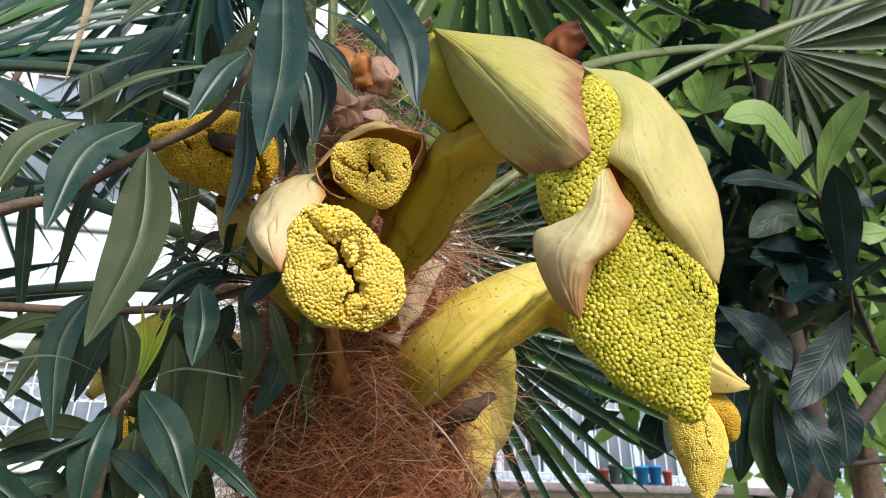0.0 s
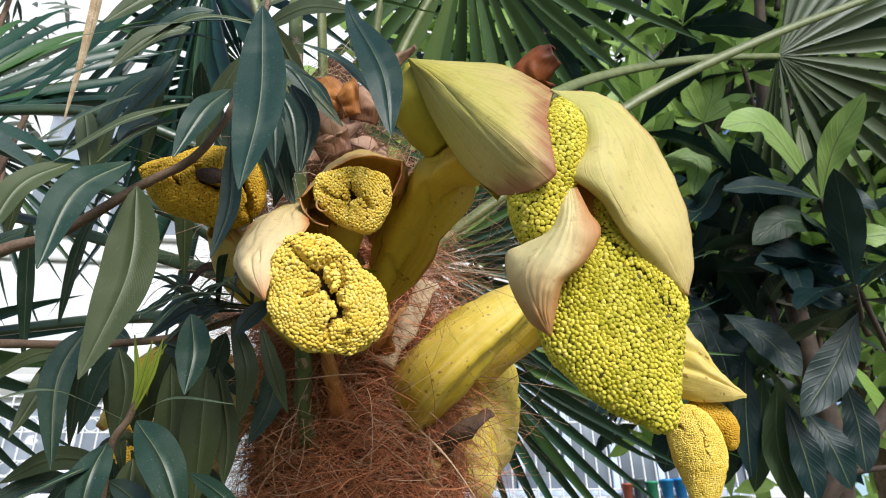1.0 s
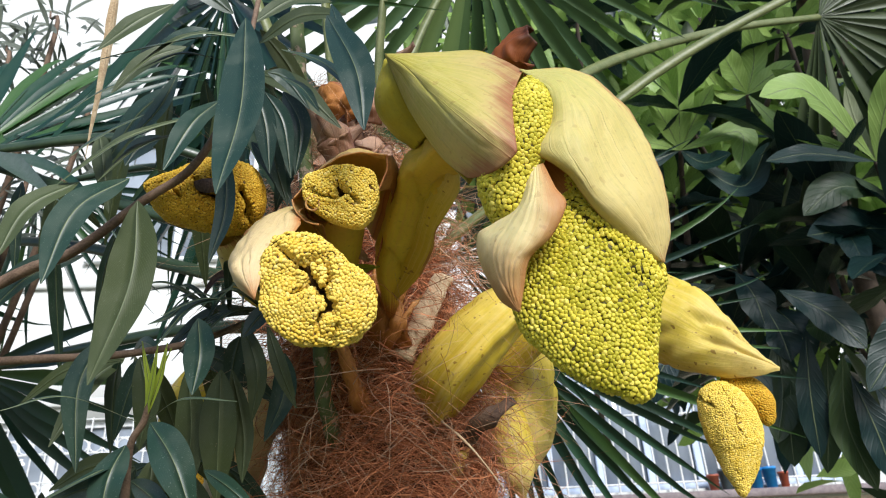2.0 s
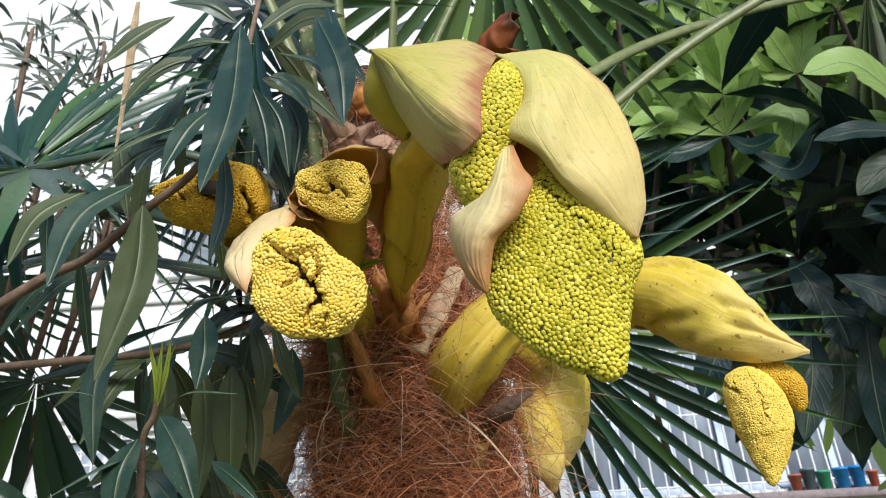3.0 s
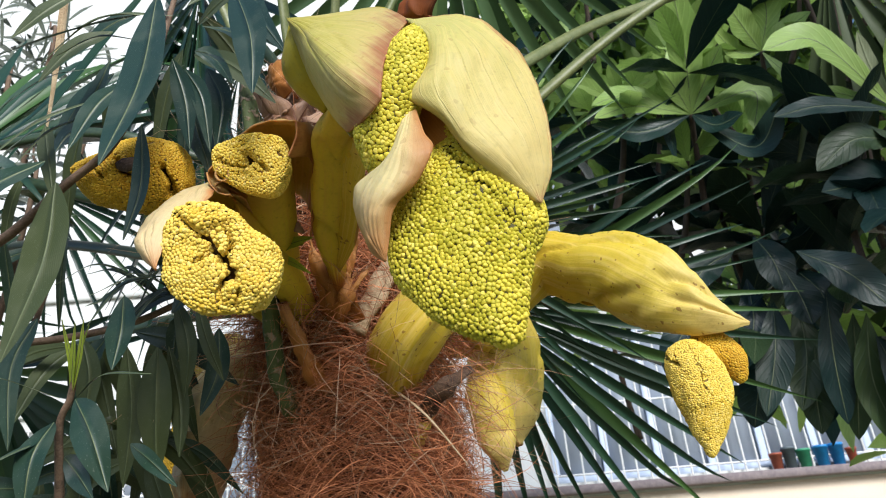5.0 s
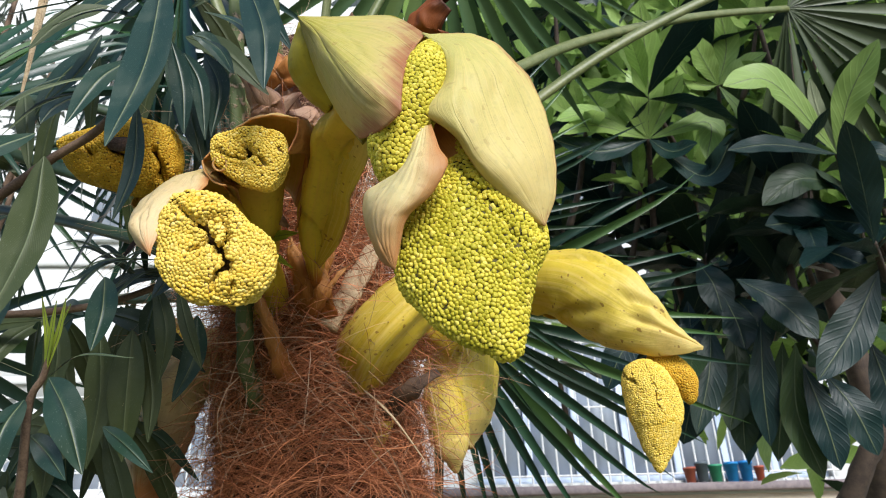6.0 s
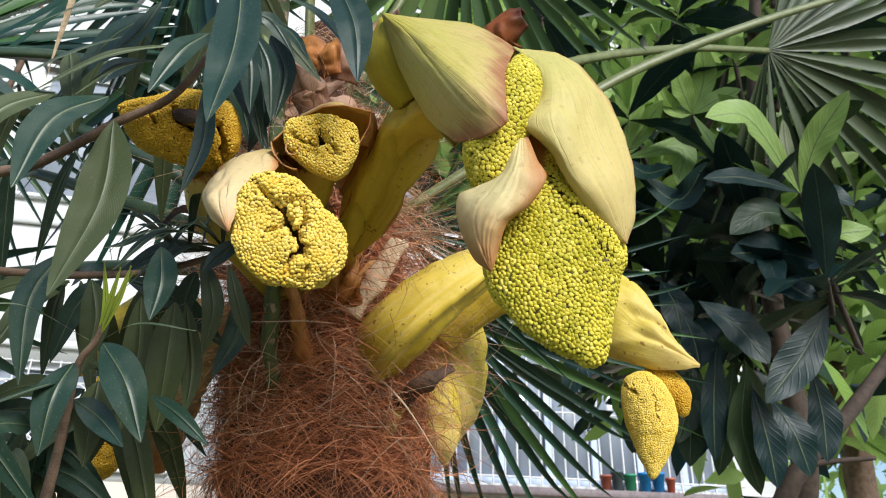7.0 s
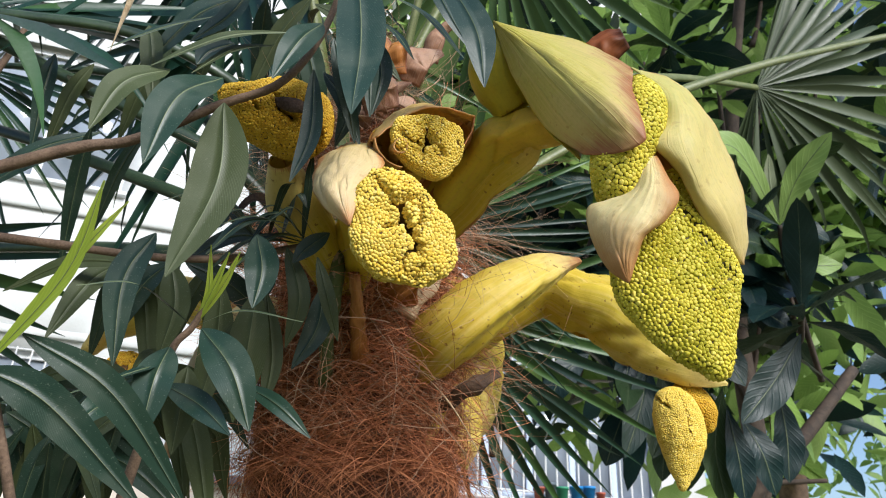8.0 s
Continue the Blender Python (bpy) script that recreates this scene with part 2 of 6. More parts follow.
def frames(line, ref):
    """Tangent, normal and side at each point of a line; the normal keeps to ref."""
    ref, out = Vector(ref), []
    for i in range(len(line)):
        t = (line[min(i + 1, len(line) - 1)] - line[max(i - 1, 0)]).normalized()
        nn = (ref - ref.dot(t) * t).normalized()
        out.append((t, nn, t.cross(nn)))
    return out


def mesh_of(name, bm, *mats):
    me = bpy.data.meshes.new(name)
    bm.normal_update()
    bm.to_mesh(me)
    bm.free()
    for m in mats:
        me.materials.append(m)
    me.shade_smooth()
    return me


def part(name, bm, material, parent=None, label="", kind=""):
    """One mesh object from a bmesh, under a thing or a part."""
    mats = material if isinstance(material, (list, tuple)) else [material]
    ob = new(name, bm if isinstance(bm, bpy.types.Mesh) else mesh_of(name, bm, *mats))
    if parent is not None:
        ob.parent = parent
        ob.matrix_parent_inverse = parent.matrix_basis.inverted()
    return tagged(ob, label, kind=kind)


def inside(name, bm, material, parent, label=""):
    """A part whose mesh is given in its parent's own frame."""
    ob = part(name, bm, material, None, label)
    ob.parent = parent
    return ob


def thing(name, place, label, category, group="", kind=""):
    ob = new(name)
    ob.empty_display_size = 0.02
    ob.matrix_basis = Matrix.Translation(place)
    return tagged(ob, label, category, group, kind)


def grid_faces(bm, rows, uvs, closed=False, slot=None):
    layer = bm.loops.layers.uv.verify()
    for i in range(len(rows) - 1):
        m = len(rows[i])
        for j in range(m if closed else m - 1):
            q = [(i, j), (i, (j + 1) % m), (i + 1, (j + 1) % m), (i + 1, j)]
            f = bm.faces.new([rows[a][b] for a, b in q])
            f.smooth = True
            if slot is not None:
                f.material_index = slot(i, j)
            for loop, (a, b) in zip(f.loops, q):
                loop[layer].uv = uvs(a, b if not (closed and b == 0 and j == m - 1) else m)


def shell(spine, ref, r, a0=-180, a1=180, flat=1.0, keel=0.0, mouth=0.0, mouth_at=0.0, pleat=0.0, rough=0.0, nu=36, nv=30, seed=0, flare=0.0, crease=0.0):
    """A sheath: an arc of a tube along a spine, from angle a0 to a1 (0 at ref), flattened, keeled, with an oblique mouth and a wavy skin."""
    bm = bmesh.new()
    line = spline(spine, 80)
    fr = frames(line, ref)
    rows = []
    for i in range(nu + 1):
        row = []
        for j in range(nv + 1):
            u, v = i / nu, j / nv
            ang = along(a0, u) * (1 - v) + along(a1, u) * v
            ph = radians(ang)
            ue = u * (1 - mouth * (0.5 * (1 - math.cos(ph - radians(mouth_at)))) ** 0.6) if mouth else u
            s = min(ue, 1) * 80
            k = min(int(s), 79)
            c = line[k].lerp(line[k + 1], s - k)
            t, nn, sd = fr[min(k + 1, 80)]
            rr = along(r, ue) * (1 + keel * math.exp(-(ang / 14.0) ** 2)) + flare * max(0, u - 0.75) ** 2 * 16
            rr += pleat * math.sin(ang * 0.16 + 2.0 * noise.noise((u * 3, seed, 0)))
            way = nn * math.cos(ph) + sd * (along(flat, ue) * math.sin(ph))
            q = c + way * rr
            q += way * (rough * noise.noise(q * 38 + Vector((seed * 7.3, 0, 0))) + rough * 0.35 * noise.noise(q * 120))
            if crease:
                fold = abs(noise.noise((u * 1.7 + seed, ang / 75 + u * 2.2, seed * 1.3)))
                fold2 = noise.noise((u * 2.6 + seed, ang / 50 - u * 1.5, seed * 2.1 + 4))
                q += way * crease * (0.9 * fold2 - max(0.0, 1 - fold / 0.10)) * min(1.0, 4 * u, 6 * (1 - u))
            row.append(bm.verts.new(q))
        rows.append(row)
    grid_faces(bm, rows, lambda a, b: (a / nu, b / nv))
    return bm


def boat(name, parent, material, left, ridge, right, ref, wave=0.003, sharp=0.0, pleat=0.0, dents=0.0, thick=0.0012, label="", nu=48, nv=44, seed=0, notch=0.0):
    """A boat-shaped bract: two edge lines and the ridge between them; sharp draws its end to a point at the ridge, notch hollows the rim beside it."""
    bm = bmesh.new()
    a, m, b = spline(left, nu), spline(ridge, nu), spline(right, nu)
    ref = Vector(ref).normalized()
    rows = []
    for i in range(nu + 1):
        u = i / nu
        row = []
        for j in range(nv + 1):
            v = j / nv
            at = nu * u * (1 - notch * u * max(0.0, math.sin(math.pi * (2 * v - 1))))
            k = min(int(at), nu - 1)
            p0, p1, p2 = (e[k].lerp(e[k + 1], at - k) for e in (a, m, b))
            q = p0 * ((1 - v) * (1 - 2 * v)) + p1 * (4 * v * (1 - v)) + p2 * (v * (2 * v - 1))
            q = q.lerp(p0.lerp(p1, 2 * v) if v < 0.5 else p1.lerp(p2, 2 * v - 1), sharp * u)
            swell = wave * noise.noise(q * 45 + Vector((seed, 0, 0))) + 0.3 * wave * noise.noise(q * 140)
            swell += pleat * math.sin(v * 40 + 3 * noise.noise((u * 3, seed, 1)) + 2 * math.sin(v * 9 + seed)) * math.sin(math.pi * v)
            if dents:
                fold = abs(noise.noise((u * 1.6 + seed, v * 3.5 + u * 1.2, seed * 1.3)))
                swell += dents * (noise.noise((u * 2.2 + seed, v * 4 - u, seed * 2.1)) - max(0.0, 1 - fold / 0.10)) * min(1.0, 4 * u, 5 * (1 - u))
            row.append(bm.verts.new(q + ref * swell))
        rows.append(row)
    grid_faces(bm, rows, lambda i, j: (i / nu, j / nv))
    ob = part(name, bm, material, parent, label)
    mod = ob.modifiers.new("thickness", "SOLIDIFY")
    mod.thickness, mod.offset = thick, 0.0
    return ob


def sheath(name, parent, material, spine, ref, r, *a, thick=0.0014, label="", **k):
    ob = part(name, shell(spine, ref, r, *a, **k), material, parent, label)
    mod = ob.modifiers.new("thickness", "SOLIDIFY")
    mod.thickness, mod.offset = thick, -1.0
    return ob


def tube(pts, radii, sides=10, n=24, rough=0.0, flat=1.0, ref=(0.2, 0.3, 1.0), caps=True):
    bm = bmesh.new()
    line = spline(pts, n)
    fr = frames(line, ref)
    rows = []
    for i, (c, (t, nn, sd)) in enumerate(zip(line, fr)):
        rr = along(radii, i / n)
        row = []
        for j in range(sides):
            ph = 2 * math.pi * j / sides
            way = nn * math.cos(ph) + sd * (flat * math.sin(ph))
            row.append(bm.verts.new(c + way * rr * (1 + rough * noise.noise((c + way * rr) * 60))))
        rows.append(row)
    grid_faces(bm, rows, lambda a, b: (a / n, b / sides), True)
    if caps:
        bm.faces.new(rows[0][::-1])
        bm.faces.new(rows[-1])
    return bm


def bud_shape(level, blunt):
    """A blunt bud that points along z, cut off below: vertices and triangles."""
    bm = bmesh.new()
    bmesh.ops.create_icosphere(bm, subdivisions=level, radius=1.0)
    bmesh.ops.delete(bm, geom=[v for v in bm.verts if v.co.z < -0.45], context="VERTS")
    bm.verts.ensure_lookup_table()
    verts = np.array([v.co[:] for v in bm.verts])
    faces = np.array([[v.index for v in f.verts] for f in bm.faces])
    bm.free()
    up, out = np.abs(verts[:, 2]), np.hypot(verts[:, 0], verts[:, 1])
    return verts / ((up ** blunt + out ** blunt) ** (1 / blunt))[:, None], faces


BUD_FINE, BUD_COARSE = bud_shape(3, 3.6), bud_shape(2, 3.0)


def mesh_arrays(name, verts, faces, material, uv=None):
    """A mesh from arrays of vertices and faces of one size."""
    me = bpy.data.meshes.new(name)
    k = faces.shape[1]
    me.vertices.add(len(verts))
    me.vertices.foreach_set("co", np.asarray(verts, dtype=np.float32).ravel())
    me.loops.add(faces.size)
    me.loops.foreach_set("vertex_index", faces.astype(np.int32).ravel())
    me.polygons.add(len(faces))
    me.polygons.foreach_set("loop_start", np.arange(0, faces.size, k, dtype=np.int32))
    if uv is not None:
        layer = me.uv_layers.new(name="UVMap")
        layer.data.foreach_set("uv", np.asarray(uv, dtype=np.float32).ravel())
    me.update(calc_edges=True)
    me.materials.append(material)
    me.shade_smooth()
    return me


def cluster(name, parent, buds, bed, spine, ref, r, bead, flat=1.0, lump=0.12, crack=0.0, crack_size=26.0, seed=0, fine=True, label="", ends=(1.0, 1.0), clefts=(), ray=None, form=None, press=0.615):
    """A dense head of flower buds: a lumpy body along a spine, cracked here and there, packed with buds."""
    rng = np.random.default_rng(seed)
    line = spline(spine, 60)
    fr = frames(line, ref)
    size = max(along(r, k / 20) for k in range(21))

    def skin(u, ph):
        s = min(u, 0.9999) * 60
        k = int(s)
        c = line[k].lerp(line[k + 1], s - k)
        t, nn, sd = fr[min(k + 1, 60)]
        way = nn * math.cos(ph) + sd * (along(flat, u) * math.sin(ph))
        end = min(1.0, math.sqrt(max(0.0, 1 - max(0.0, 1 - u / 0.16 / ends[0]) ** 2))) if ends[0] else 1.0
        tip = min(1.0, math.sqrt(max(0.0, 1 - max(0.0, 1 - (1 - u) / 0.16 / ends[1]) ** 2))) if ends[1] else 1.0
        rr = along(r, u) * end * tip * (along(form, (ph / (2 * math.pi)) % 1.0) if form else 1.0)
        q = c + way * rr
        way = (way * min(end, tip) + t * (math.sqrt(1 - tip * tip) - math.sqrt(1 - end * end))).normalized()
        d = lump * size * (noise.noise(q * 40 + Vector((seed, 0, 0))) + 0.5 * noise.noise(q * 95 + Vector((0, seed, 0))))
        gap = cut = 0.0
        if crack:
            wob = Vector((noise.noise(q * 70), noise.noise(q * 70 + Vector((9, 0, 0))), noise.noise(q * 70 + Vector((0, 9, 0))))) * 0.012
            g = abs(noise.noise((q + wob) * crack_size + Vector((0, 0, seed * 3.1))))
            gap = max(0.0, 1 - g / 0.10) ** 0.8 * max(0.0, min(1.0, 0.45 + 2.2 * noise.noise(q * 20 + Vector((seed, seed, 0)))))
        for pts, wide in clefts:
            if way.dot(ray) < 0.15:
                continue
            wig = Vector((noise.noise(q * 150), noise.noise(q * 150 + Vector((5, 0, 0))), noise.noise(q * 150 + Vector((0, 5, 0))))) * 0.0022
            for p0, p1 in zip(pts[:-1], pts[1:]):
                p0, p1 = Vector(p0), Vector(p1)
                ab, off = p1 - p0, q + wig - p0
                ab, off = ab - ab.dot(ray) * ray, off - off.dot(ray) * ray
                f = max(0.0, min(1.0, off.dot(ab) / ab.length_squared))
                dist = (off - ab * f).length / (wide * (1 + 0.5 * noise.noise(q * 200)))
                cut = max(cut, min(1.0, 2.0 * max(0.0, 1 - dist)) ** 0.6)
        return q + way * (d - crack * gap - 0.020 * cut), way, max(gap * (crack > 0), cut)

    nu, nv = (110, 170) if clefts else (80, 100)
    grid = [[skin(0.5 - 0.5 * math.cos(math.pi * i / nu), 2 * math.pi * j / nv) for j in range(nv)] for i in range(nu + 1)]
    bm = bmesh.new()
    rows = [[bm.verts.new(q) for q, way, gap in row] for row in grid]
    grid_faces(bm, rows, lambda a, b: (a / nu, b / nv), True)
    bm.faces.new(rows[0][::-1])
    bm.faces.new(rows[-1])
    body = part(name, bm, bed, parent, label)
    pos = np.array([[q[:] for q, way, gap in row] for row in grid])
    ways = np.array([[way[:] for q, way, gap in row] for row in grid])
    bare = np.array([[[gap] for q, way, gap in row] for row in grid])
    bare = np.concatenate([bare, bare[:, :1]], 1)
    pos, ways = np.concatenate([pos, pos[:, :1]], 1), np.concatenate([ways, ways[:, :1]], 1)
    du, dv = pos[1:, :-1] - pos[:-1, :-1], pos[:-1, 1:] - pos[:-1, :-1]
    area = np.linalg.norm(np.cross(du, dv), axis=2).ravel()
    count = int(10 * area.sum() / bead ** 2)
    pick = rng.choice(len(area), count, p=area / area.sum())
    a, b = pick // nv, pick % nv
    f, g = rng.random((2, count, 1))

    def blend(q):
        return (q[a, b] * (1 - f) + q[a + 1, b] * f) * (1 - g) + (q[a, b + 1] * (1 - f) + q[a + 1, b + 1] * f) * g

    at, wayv = blend(pos), blend(ways)
    open_ = blend(bare)[:, 0] < 0.5
    at, wayv = at[open_], wayv[open_]
    count = len(at)
    gap2 = (bead * 0.82) ** 2
    keep, left = [], np.arange(count)
    while len(left):
        pts, alive, taken = at[left], np.ones(len(left), bool), 0
        for i in range(len(left)):
            if alive[i]:
                keep.append(left[i])
                alive &= ((pts - pts[i]) ** 2).sum(1) >= gap2
                taken += 1
                if taken == 60:
                    break
        left = left[alive]
    at, wayv = at[keep], wayv[keep]
    near = np.empty(len(at))
    for i in range(len(at)):
        d2 = ((at - at[i]) ** 2).sum(1)
        d2 = d2[d2 < 16 * bead * bead]
        near[i] = np.sort(d2)[1:5].mean() ** 0.5
    half = np.clip(near * press, 0.42 * bead, 0.95 * bead)
    s = np.concatenate([at + wayv * (bead * rng.uniform(-0.16, 0.04, (len(at), 1)) - 0.85 * (half[:, None] - 0.5 * near[:, None])), half[:, None]], 1)
    s[:, 3] *= np.random.default_rng(seed + 1).uniform(0.95, 1.04, len(s))
    bv, bf = BUD_FINE if fine else BUD_COARSE
    wayv = wayv / np.linalg.norm(wayv, axis=1, keepdims=True)
    ax = np.cross(wayv, rng.normal(0, 1, wayv.shape))
    ax /= np.linalg.norm(ax, axis=1, keepdims=True)
    ay = np.cross(wayv, ax)
    spin = np.arctan2(bv[:, 1], bv[:, 0])[None]
    lobes = 1 + 0.10 * np.cos(3 * spin + rng.uniform(0, 6.28, (len(s), 1))) + 0.07 * np.cos(2 * spin + rng.uniform(0, 6.28, (len(s), 1)))
    local = [bv[None, :, 0] * lobes, bv[None, :, 1] * lobes, bv[None, :, 2] * rng.uniform(0.85, 1.1, (len(s), 1))]
    verts = sum(q[:, :, None] * a[:, None, :] for q, a in zip(local, (ax, ay, wayv))) * s[:, None, 3:] + s[:, None, :3]
    faces = bf[None] + (np.arange(len(s)) * len(bv))[:, None, None]
    me = mesh_arrays("bud_cover", verts.reshape(-1, 3), faces.reshape(-1, 3), buds)
    ob = new("bud_cover", me)
    ob.parent = parent
    ob.matrix_parent_inverse = parent.matrix_basis.inverted()
    tagged(ob, label="tightly packed round flower buds", kind="stuff")
    return body


def blade(line, facing, width, shape, fold=0.15, wave=0.0, rib=0.035, n=18, seed=0, twist=0.0):
    """A leaf blade along a line: width profile, folded along a raised midrib. Slot 0 blade, slot 1 midrib."""
    bm = bmesh.new()
    fr = frames(line, facing)
    n = len(line) - 1
    cols = (-1.0, -0.66, -0.33, -rib, 0.0, rib, 0.33, 0.66, 1.0)
    rows = []
    for i, (c, (t, nn, sd)) in enumerate(zip(line, fr)):
        u = i / n
        if twist:
            q = Matrix.Rotation(radians(twist) * u, 3, t)
            nn, sd = q @ nn, q @ sd
        w = max(0.0006, width * 0.5 * shape(u))
        row = []
        for x in cols:
            lift = fold * abs(x) * w + wave * w * abs(x) * math.sin(u * 19 + seed + (2 if x > 0 else 0))
            if x == 0.0:
                lift += 0.04 * min(w, 0.012) + 0.0004
            xx = x if abs(x) > 2 * rib else math.copysign(min(abs(x), 0.0007 / w + 0.008), x)
            row.append(bm.verts.new(c + sd * (xx * w) + nn * lift))
        rows.append(row)
    grid_faces(bm, rows, lambda a, b: (a / n, 0.5 + 0.5 * cols[b]), False, lambda i, j: 1 if j in (3, 4) else 0)
    return bm


def lance(u):
    return max(0.0, math.sin(math.pi * min(1, u) ** 0.92)) ** 0.80 * (1 - 0.10 * u)


def spoon(u):
    return max(0.0, math.sin(math.pi * u ** 1.25)) ** 0.75

# ---- ground and the house behind ----
M_GROUND = plain("garden_soil", (0.16, 0.14, 0.09), (0.10, 0.13, 0.05), 1.5, 0.95, 0.5, 0.02)
M_WALL = plain("white_render", (0.58, 0.59, 0.575), (0.52, 0.53, 0.515), 2.0, 0.85, 0.15, 0.003, 30.0)
M_BEIGE = plain("beige_render", (0.72, 0.62, 0.50), (0.66, 0.56, 0.44), 2.0, 0.85, 0.15, 0.003, 30.0)
M_FRAME = plain("white_frame", (0.78, 0.79, 0.80), (0.70, 0.72, 0.75), 5.0, 0.4, 0.05)
M_BLUE = plain("bluish_frame", (0.50, 0.58, 0.72), (0.44, 0.52, 0.68), 5.0, 0.4, 0.05)
M_GRILLE = plain("grille_paint", (0.75, 0.75, 0.74), (0.62, 0.62, 0.62), 30.0, 0.5, 0.1)
M_LEDGE = plain("ledge_stone", (0.24, 0.20, 0.20), (0.16, 0.13, 0.14), 20.0, 0.8, 0.3)
k = Mat("window_glass")
M_GLASS = k.done((0.30, 0.34, 0.40), 0.05, None, 0.0, 0.0, 0.8)


def box(bm, lo, hi, m=Matrix.Identity(4), bevel=0.0):
    got = bmesh.ops.create_cube(bm, size=1.0)["verts"]
    c = [(a + b) / 2 for a, b in zip(lo, hi)]
    s = [b - a for a, b in zip(lo, hi)]
    bmesh.ops.transform(bm, matrix=m @ Matrix.LocRotScale(c, None, s), verts=got)
    if bevel:
        edges = {e for v in got for e in v.link_edges}
        bmesh.ops.bevel(bm, geom=list(edges), offset=bevel, segments=1, affect="EDGES")


bm = bmesh.new()
bmesh.ops.create_grid(bm, x_segments=60, y_segments=60, size=400)
for v in bm.verts:
    v.co.z = -0.02 + (0.0 if v.co.length < 15 else 0.3 * noise.noise(v.co * 0.03))
tagged(part("ground", bm, M_GROUND, None, "dry garden soil with patches of grass"), category="ground", kind="structure")

# The facade runs along x of its own frame; z is height.
FACADE = Matrix.Translation((-2.983, 6.620, 0)) @ pose(0, 0, 0, 0, 0, 12.0)
house = thing("apartment_building", FACADE.translation, "white rendered apartment building with barred windows", "building")
house.matrix_basis = FACADE
OPENINGS = [(-1.75, 0.0, 5.07, 6.75), (-2.9, 0.35, 2.35, 3.30), (2.6, 6.3, 2.36, 3.95), (2.3, 4.2, 5.1, 6.6)]
LEFT, RIGHT, TOP = -14.0, 6.9, 15.0


def wall_bm(x0, x1, z0, z1, holes, depth):
    """A wall of the given depth with rectangular openings through it."""
    bm = bmesh.new()
    xs = sorted({x0, x1, *[h[0] for h in holes], *[h[1] for h in holes]})
    zs = sorted({z0, z1, *[h[2] for h in holes], *[h[3] for h in holes]})
    xs, zs = [x for x in xs if x0 <= x <= x1], [z for z in zs if z0 <= z <= z1]
    for a, b in zip(xs, xs[1:]):
        for c, d in zip(zs, zs[1:]):
            mx, mz = (a + b) / 2, (c + d) / 2
            if not any(h[0] < mx < h[1] and h[2] < mz < h[3] for h in holes):
                box(bm, (a, 0, c), (b, depth, d))
    bmesh.ops.remove_doubles(bm, verts=bm.verts, dist=0.0005)
    inner = [f for f in bm.faces if any(all(v in g.verts for v in f.verts) for e in f.edges[:1] for g in e.link_faces if g != f)]
    bmesh.ops.delete(bm, geom=inner, context="FACES_ONLY")
    return bm


inside("wall", wall_bm(LEFT, RIGHT, 2.22, TOP, OPENINGS, 0.3), M_WALL, house)
inside("base_wall", wall_bm(LEFT, RIGHT, 0, 2.22, [], 0.32), M_BEIGE, house, "beige rendered base")
bm = bmesh.new()
box(bm, (RIGHT - 0.3, 0.3, 0), (RIGHT, 8, TOP))
box(bm, (LEFT, 0.3, 0), (LEFT + 0.3, 8, TOP))
box(bm, (LEFT, 7.7, 0), (RIGHT, 8, TOP))
inside("side_walls", bm, M_WALL, house)
bm = bmesh.new()
box(bm, (LEFT - 0.3, -0.4, TOP), (RIGHT + 0.3, 8.3, TOP + 0.25))
inside("roof", bm, M_BEIGE, house)
bm = bmesh.new()
box(bm, (1.4, -0.14, 2.24), (RIGHT + 0.03, -0.004, 2.32), bevel=0.01)
inside("ledge", bm, M_LEDGE, house, "grey stone ledge under the barred windows")
bm = bmesh.new()
box(bm, (LEFT, -0.05, 3.42), (1.6, -0.004, 3.50), bevel=0.01)
box(bm, (LEFT, -0.05, 4.72), (1.6, -0.004, 4.80), bevel=0.01)
inside("string_course", bm, M_WALL, house)


def window(x0, x1, z0, z1, lights, frame_mat, sill=True):
    """Casements with glass, a curtain behind, a sill below."""
    w = 0.07
    step = (x1 - x0 - w) / lights
    holes = [(x0 + step * i + w, x0 + step * (i + 1), z0 + w, z1 - w) for i in range(lights)]
    bm = wall_bm(x0, x1, z0, z1, holes, 0.08)
    bmesh.ops.translate(bm, verts=bm.verts, vec=(0, 0.09, 0))
    win = inside("window", bm, frame_mat, house)
    for i in range(lights):
        a = x0 + (x1 - x0 - w) * i / lights + w
        b = x0 + (x1 - x0 - w) * (i + 1) / lights
        bm = bmesh.new()
        box(bm, (a, 0.13, z0 + w), (b, 0.14, z1 - w))
        inside("pane", bm, M_GLASS, win)
    if sill:
        bm = bmesh.new()
        box(bm, (x0 - 0.06, -0.07, z0 - 0.05), (x1 + 0.06, 0.10, z0 - 0.004), bevel=0.008)
        inside("sill", bm, M_FRAME, win)
    return win


window(-1.75, 0.0, 5.07, 6.75, 2, M_FRAME)
low = window(-2.9, 0.35, 2.35, 3.30, 3, M_FRAME)
bay = window(2.6, 6.3, 2.36, 3.95, 7, M_BLUE, False)
window(2.3, 4.2, 5.1, 6.6, 2, M_FRAME)


def bars(bm, a, b, r=0.008):
    a, b = Vector(a), Vector(b)
    q = (b - a).to_track_quat("Z", "Y").to_matrix().to_4x4()
    bmesh.ops.create_cone(bm, segments=6, radius1=r, radius2=r, depth=(b - a).length, matrix=Matrix.Translation((a + b) / 2) @ q)


def bar_mesh(a, b, r):
    bm = bmesh.new()
    bars(bm, a, b, r)
    return mesh_of("window_bar", bm, M_GRILLE)


def put(name, me, owner, x, z):
    ob = inside(name, me, None, owner)
    ob.location = (x, 0, z)


